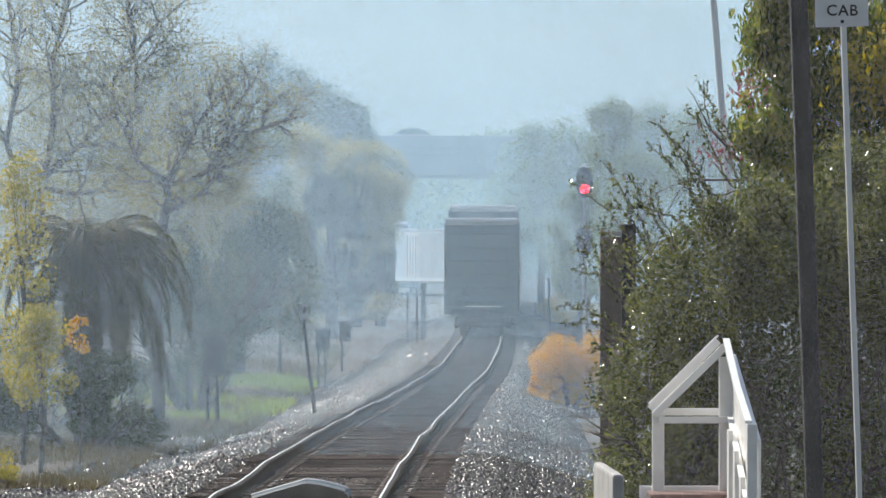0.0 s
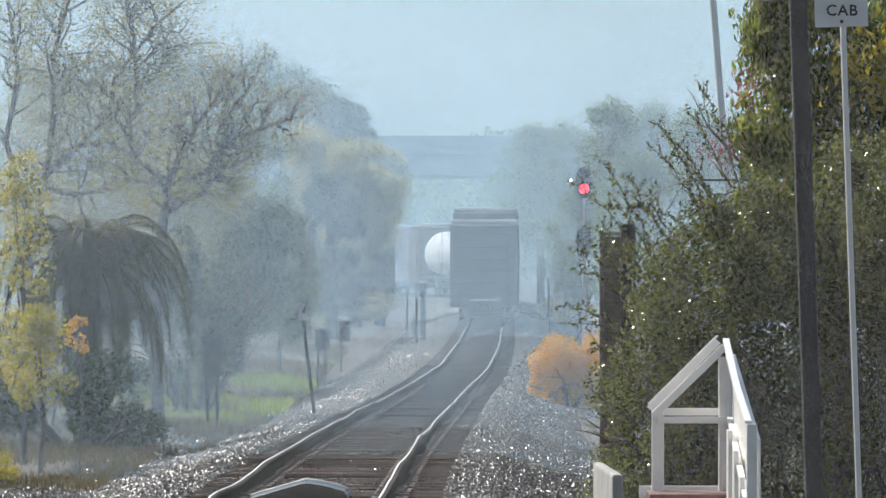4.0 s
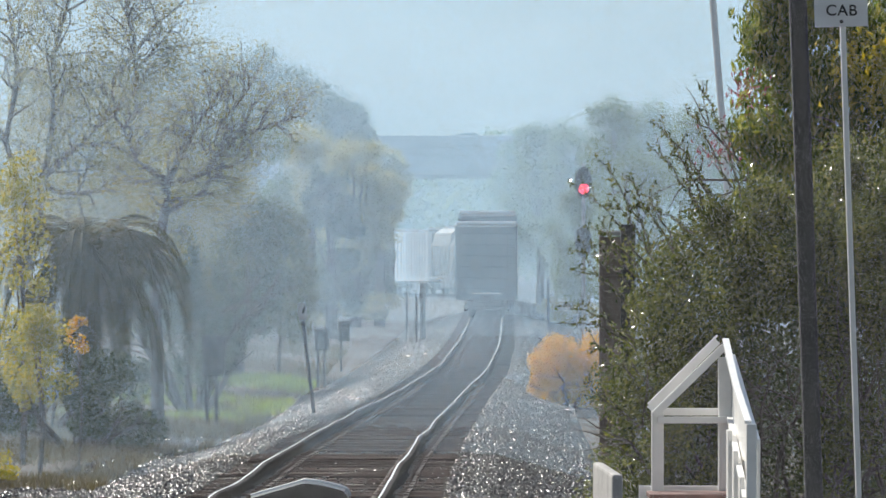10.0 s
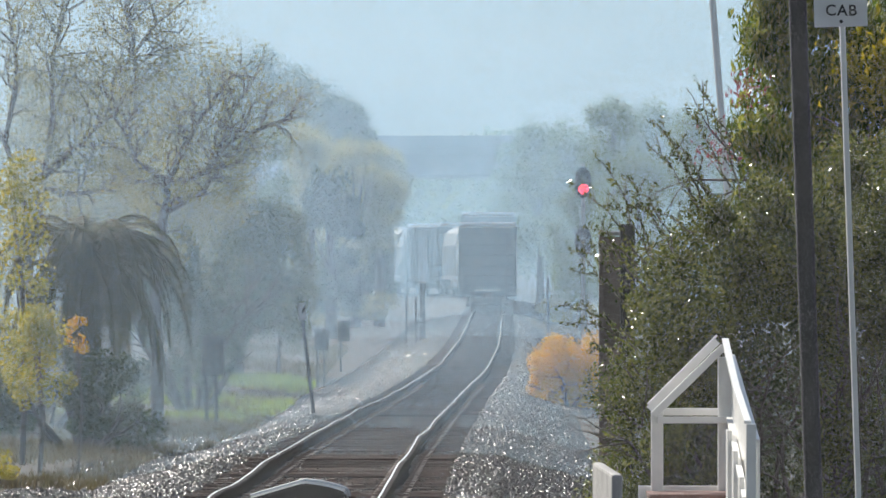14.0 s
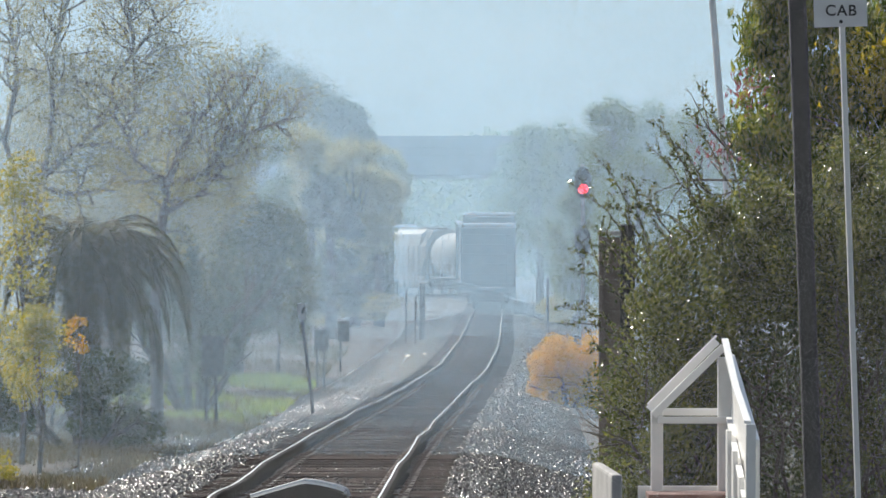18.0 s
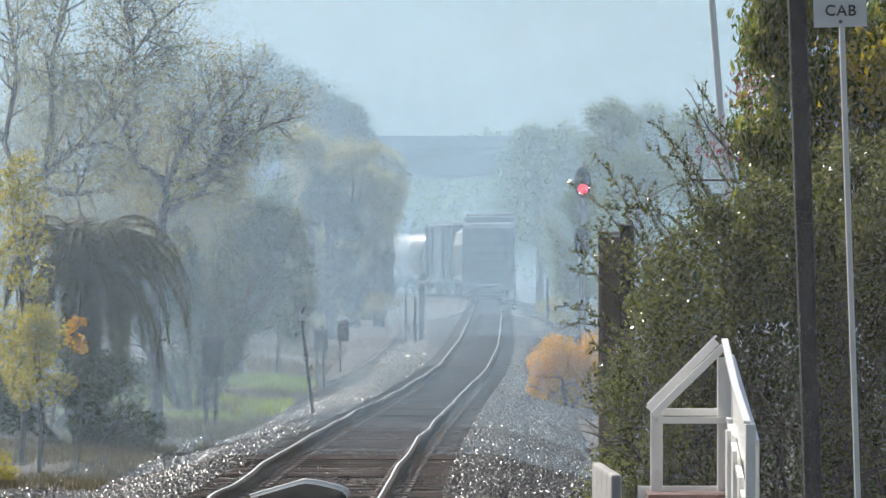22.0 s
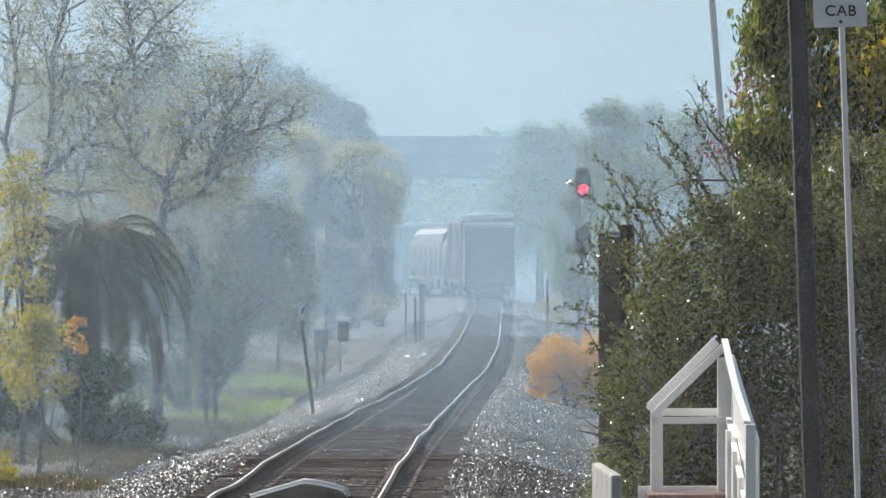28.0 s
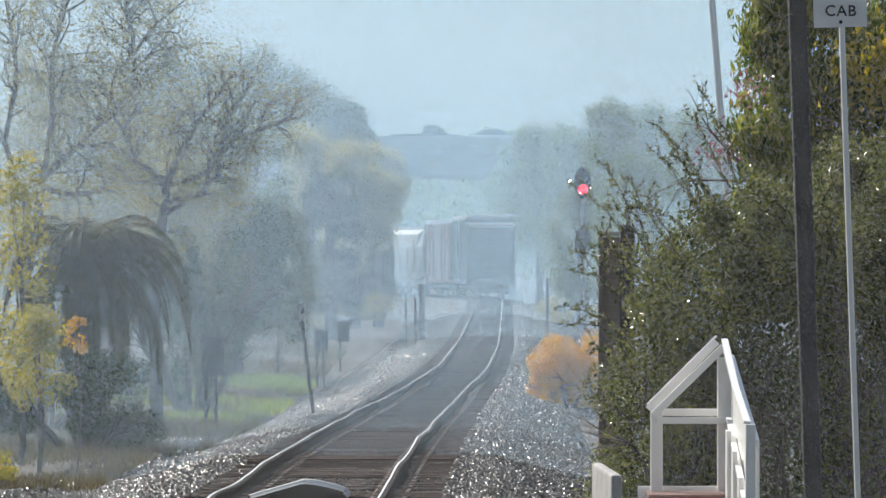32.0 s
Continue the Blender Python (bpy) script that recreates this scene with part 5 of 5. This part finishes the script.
def semi(label):
    ob = thing("semi_truck", pose(0, 0, 0), label, "truck", "traffic on the overpass")
    part("trailer", box((16.15, 2.55, 2.85), (-8.1, 0, 2.6), 0.04), P_TRAILER, ob, "pale blue-white van trailer")
    part("roof_edge", box((16.2, 2.6, 0.1), (-8.1, 0, 4.02), 0.02), M_GALV, ob)
    # white rods imitate the glint on the trailer's top edges
    for s in (-1, 1):
        part("edge_glint", rod((-16.15, s * 1.28, 4.08), (0, s * 1.28, 4.08), 0.12, None, 12), P_TANK, ob, "white rod that paints in the roof edge's glint")
    part("tractor_body", side_prism([(0.5, 0.8), (6.3, 0.7), (6.35, 1.4), (6.1, 1.75), (4.3, 1.95), (3.9, 2.9), (3.3, 3.5), (1.6, 3.95), (1.2, 3.9), (1.2, 1.2), (0.5, 1.1)], 2.35, 0.06), CAR_PAINTS[0], ob)
    part("side_window", box((0.8, 2.42, 0.6), (3.3, 0, 2.5), 0.03), P_GLASS, ob)
    part("chassis", box((21, 0.9, 0.3), (-4.5, 0, 1.0), 0.03), P_STEEL, ob)
    part("fuel_tank", rod((1.4, -1.05, 0.85), (3.0, -1.05, 0.85), 0.32, None, 14), M_GALV, ob, "polished fuel tank")
    wheels(ob, (-14.8, -13.5, 0.4, 1.6, 5.3), 2.5, 0.5)
    return ob


TRAFFIC = []


def traffic():
    say = {0: "pearl white car on the overpass", 1: "dark blue car on the overpass", 2: "silver car on the overpass", 3: "black car on the overpass"}
    near = [  # seconds, metres along the bridge then, kind, paint
        (0.0, -2.0, "sedan", 2), (2.0, 1.6, "sedan", 1), (2.2, -0.8, "sedan", 2), (5.6, 1.0, "sedan", 2), (7.0, -3.9, "sedan", 0), (7.0, 1.8, "sedan", 2), (9.0, 6.2, "pickup", 0), (9.0, 2.0, "sedan", 2), (9.2, -4.0, "sedan", 3),
        (9.2, -1.0, "sedan", 0), (9.4, 1.7, "sedan", 2), (12.0, -3.2, "sedan", 0), (13.6, 4.3, "sedan", 3), (17.2, -3.4, "pickup", 3), (19.2, -4.2, "sedan", 0),
        (19.2, 3.1, "sedan", 2), (20.0, 0.7, "sedan", 2), (20.7, -2.4, "sedan", 1), (21.4, -3.4, "sedan", 0), (23.2, 0.7, "van", 3), (24.5, -4.1, "sedan", 1), (25.0, 2.7, "sedan", 2), (25.2, -0.7, "sedan", 0),
        (28.6, 0.1, "pickup", 1), (31.8, -1.8, "sedan", 0), (31.8, 5.4, "sedan", 1), (32.0, -1.0, "pickup", 1)]
    for i, (t, x, kind, p) in enumerate(near):
        label = say[p] if kind == "sedan" else say[p].replace("car", "pickup truck" if kind == "pickup" else "cargo van")
        TRAFFIC.append((car(CAR_PAINTS[p], label, kind), t, x, 29.5, 3.2 + 3.6 * (i % 3)))
    TRAFFIC.append((box_truck(6.6, 3.75, "white box truck with a tall cargo body", P_TRAILER), 11.0, 9.4, 28.0, 4.0))
    TRAFFIC.append((semi("long-haul truck with a pale van trailer"), 16.7, 11.2, 27.5, 3.6))
    TRAFFIC.append((box_truck(5.4, 3.5, "white box truck with a tall cargo body", P_TRAILER), 18.5, -0.35, 27.5, 4.0))
    TRAFFIC.append((box_truck(3.6, 2.25, "small white truck with a low cargo body", P_TRAILER), 20.0, 5.6, 28.5, 4.0))
    TRAFFIC.append((box_truck(6.6, 3.4, "pale box truck with a tall cargo body", P_TRAILER), 25.0, -1.6, -23.0, 20.0))
    for t, x, p in ((11.2, 1.2, 0), (17.0, 2.0, 1), (29.2, 4.3, 2), (31.3, 0.9, 3), (10.0, 1.6, 2)):
        TRAFFIC.append((car(CAR_PAINTS[p], say[p]), t, x, -27.0, 21.0))


traffic()


# ---- sleepers ----
def sleepers():
    rng = np.random.default_rng(17)
    track_ob = thing("track_sleepers", pose(0, 0, 0), "row of worn brown timber sleepers with rusty plates", "sleepers", kind="structure")
    shapes = []
    for k in range(4):
        bm = box((2.6 + 0.05 * k, 0.225, 0.18), (0, 0, -0.09), 0.012)
        for v in bm.verts:
            v.co += Vector(rng.normal(0, 0.004, 3))
        me = bpy.data.meshes.new("sleeper")
        bm.to_mesh(me)
        bm.free()
        me.materials.append(M_TIE)
        shapes.append(me)
    bm = box((0.36, 0.19, 0.022), (0, 0, 0.011), 0.004)
    for sx in (-0.12, 0.12):
        for sy in (-0.06, 0.06):
            box((0.035, 0.03, 0.04), (sx, sy, 0.035), 0.004, None, bm)
    plate = bpy.data.meshes.new("tie_plate")
    bm.to_mesh(plate)
    bm.free()
    plate.materials.append(M_PLATE)
    rest_v, rest_f = [], []
    y, i = 44.0, 0
    while y < 480:
        x, z = track(y)
        jx, jr = rng.normal(0, 0.04), rng.normal(0, 0.012)
        if i < 300:
            s = new("sleeper", shapes[i % 4])
            s.parent = track_ob
            s.matrix_local = Matrix.Translation((x + jx, y, z - 0.172 + rng.normal(0, 0.008))) @ Matrix.Rotation(jr, 4, "Z")
            if i < 230:
                for side in (-1, 1):
                    p = new("tie_plate", plate)
                    p.parent = s
                    p.location = (side * 0.7525 - jx, 0, 0)
        else:
            b = len(rest_v)
            for dz in (-0.18, 0):
                rest_v += [(x - 1.3 + jx, y - 0.11, z - 0.172 + dz), (x + 1.3 + jx, y - 0.11, z - 0.172 + dz), (x + 1.3 + jx, y + 0.11, z - 0.172 + dz), (x - 1.3 + jx, y + 0.11, z - 0.172 + dz)]
            rest_f += [(b + 4, b + 5, b + 6, b + 7), (b, b + 1, b + 5, b + 4), (b + 1, b + 2, b + 6, b + 5), (b + 2, b + 3, b + 7, b + 6), (b + 3, b, b + 4, b + 7)]
        y += 0.5 + rng.normal(0, 0.012)
        i += 1
    far = linked("far_sleepers", arrays("far_sleepers", rest_v, rest_f), track_ob, M_TIE)
    far["kind"] = "stuff"


sleepers()


# ---- loose ballast stones ----
def stones(name, n, ys, inner, outer, size, seed, label, side):
    rng = np.random.default_rng(seed)
    y = ys[0] * (ys[1] / ys[0]) ** rng.uniform(0, 1, n)
    off = rng.uniform(inner, outer, n)
    tx = np.interp(y, _Y, _tx)
    x = tx + side * off
    z = lie(x, y) + rng.uniform(-0.01, 0.025, n)
    s = size * rng.uniform(0.55, 1.25, n)
    o = np.array([(1, 0, 0), (-1, 0, 0), (0, 1, 0), (0, -1, 0), (0, 0, 1), (0, 0, -1)], float)
    f0 = np.array([(0, 2, 4), (2, 1, 4), (1, 3, 4), (3, 0, 4), (2, 0, 5), (1, 2, 5), (3, 1, 5), (0, 3, 5)])
    v = o[None] * rng.uniform(0.6, 1.1, (n, 6, 1)) + rng.normal(0, 0.16, (n, 6, 3))
    q = rng.normal(0, 1, (n, 4))
    q /= np.linalg.norm(q, axis=1)[:, None]
    w, a, b, c = q.T
    rot = np.stack([1 - 2 * (b * b + c * c), 2 * (a * b - c * w), 2 * (a * c + b * w), 2 * (a * b + c * w), 1 - 2 * (a * a + c * c), 2 * (b * c - a * w),
                    2 * (a * c - b * w), 2 * (b * c + a * w), 1 - 2 * (a * a + b * b)], 1).reshape(n, 3, 3)
    v = np.einsum("nij,nkj->nki", rot, v) * (s / 2)[:, None, None] + np.stack([x, y, z], 1)[:, None]
    f = (f0[None] + 6 * np.arange(n)[:, None, None]).reshape(-1, 3)
    tagged(linked(name, arrays(name, v.reshape(-1, 3), f), None, M_BALLAST), label, "ballast", kind="stuff")


stones("ballast_stones", 62000, (46, 150), 1.28, 3.2, 0.07, 101, "loose grey crushed ballast stones", 1)
stones("ballast_stones", 76000, (46, 150), 1.28, 4.15, 0.07, 102, "loose grey crushed ballast stones", -1)
stones("ballast_stones", 9000, (46, 120), 0.0, 1.25, 0.045, 103, "loose stones lying between the sleepers", 1)
stones("ballast_stones", 9000, (46, 120), 0.0, 1.25, 0.045, 104, "loose stones lying between the sleepers", -1)


stones("ballast_stones", 26000, (140, 330), 1.3, 4.5, 0.09, 105, "coarse grey stones and clods beside the far track", 1)
stones("ballast_stones", 26000, (140, 330), 1.3, 3.8, 0.09, 106, "coarse grey stones and clods beside the far track", -1)


def litter():
    """Scraps of pale paper and plastic on the ballast."""
    rng = np.random.default_rng(7)
    for x, y, w in ((-3.55, 105, 0.12), (-4.1, 100, 0.16), (-3.15, 104, 0.06), (-4.4, 97, 0.18), (-1.9, 140, 0.1), (-1.2, 220, 0.2), (-0.6, 215, 0.16)):
        bm = bmesh.new()
        bmesh.ops.create_icosphere(bm, subdivisions=2, radius=w / 2)
        for v in bm.verts:
            v.co = Vector((v.co.x, v.co.y, v.co.z * 0.55)) * rng.uniform(0.75, 1.15)
        ob = part("litter", bm, M_WHITE, None)
        ob.location = (x, y, float(lie(x, y)) + w * 0.22)
        tagged(ob, "crumpled scrap of white paper on the stones", "litter", "scraps on the ballast")


litter()


# ---- what moves ----
def rear(t):
    return float(np.interp(245.0 + 6.3 * t - 0.066 * t * t, _Y, _arc))


def on_rails(a, reach):
    """Pose of a car whose trucks stand reach before and behind arc length a."""
    p, q = along(a - reach), along(a + reach)
    d = (q - p).normalized()
    side = d.cross(Vector((0, 0, 1))).normalized()
    m = Matrix((side, d, side.cross(d))).transposed().to_4x4()
    m.translation = (p + q) / 2
    return m


def motions():
    for ob, ahead, reach in TRAIN:
        walk(ob, [(float(t), on_rails(rear(t) + ahead, reach)) for t in range(33)])
    fine = [i / 9 for i in range(0, 289)]
    start = rear(0)
    for w, a in WHEELS:
        walk(w, [(t, Matrix.Translation((0, a, 0.46)) @ Matrix.Rotation(-(rear(t) - start) / 0.46, 4, "X")) for t in fine])
    times = [0.0, 0.2] + [float(t) for t in range(1, 32)] + [31.8, 32.0]
    for ob, t0, x0, v, lane in TRAFFIC:
        walk(ob, [(t, pose(x0 + v * (t - t0), DECK_Y + lane, ROAD_Z + 0.031, 0, 0, 0 if v > 0 else 180)) for t in times])


motions()
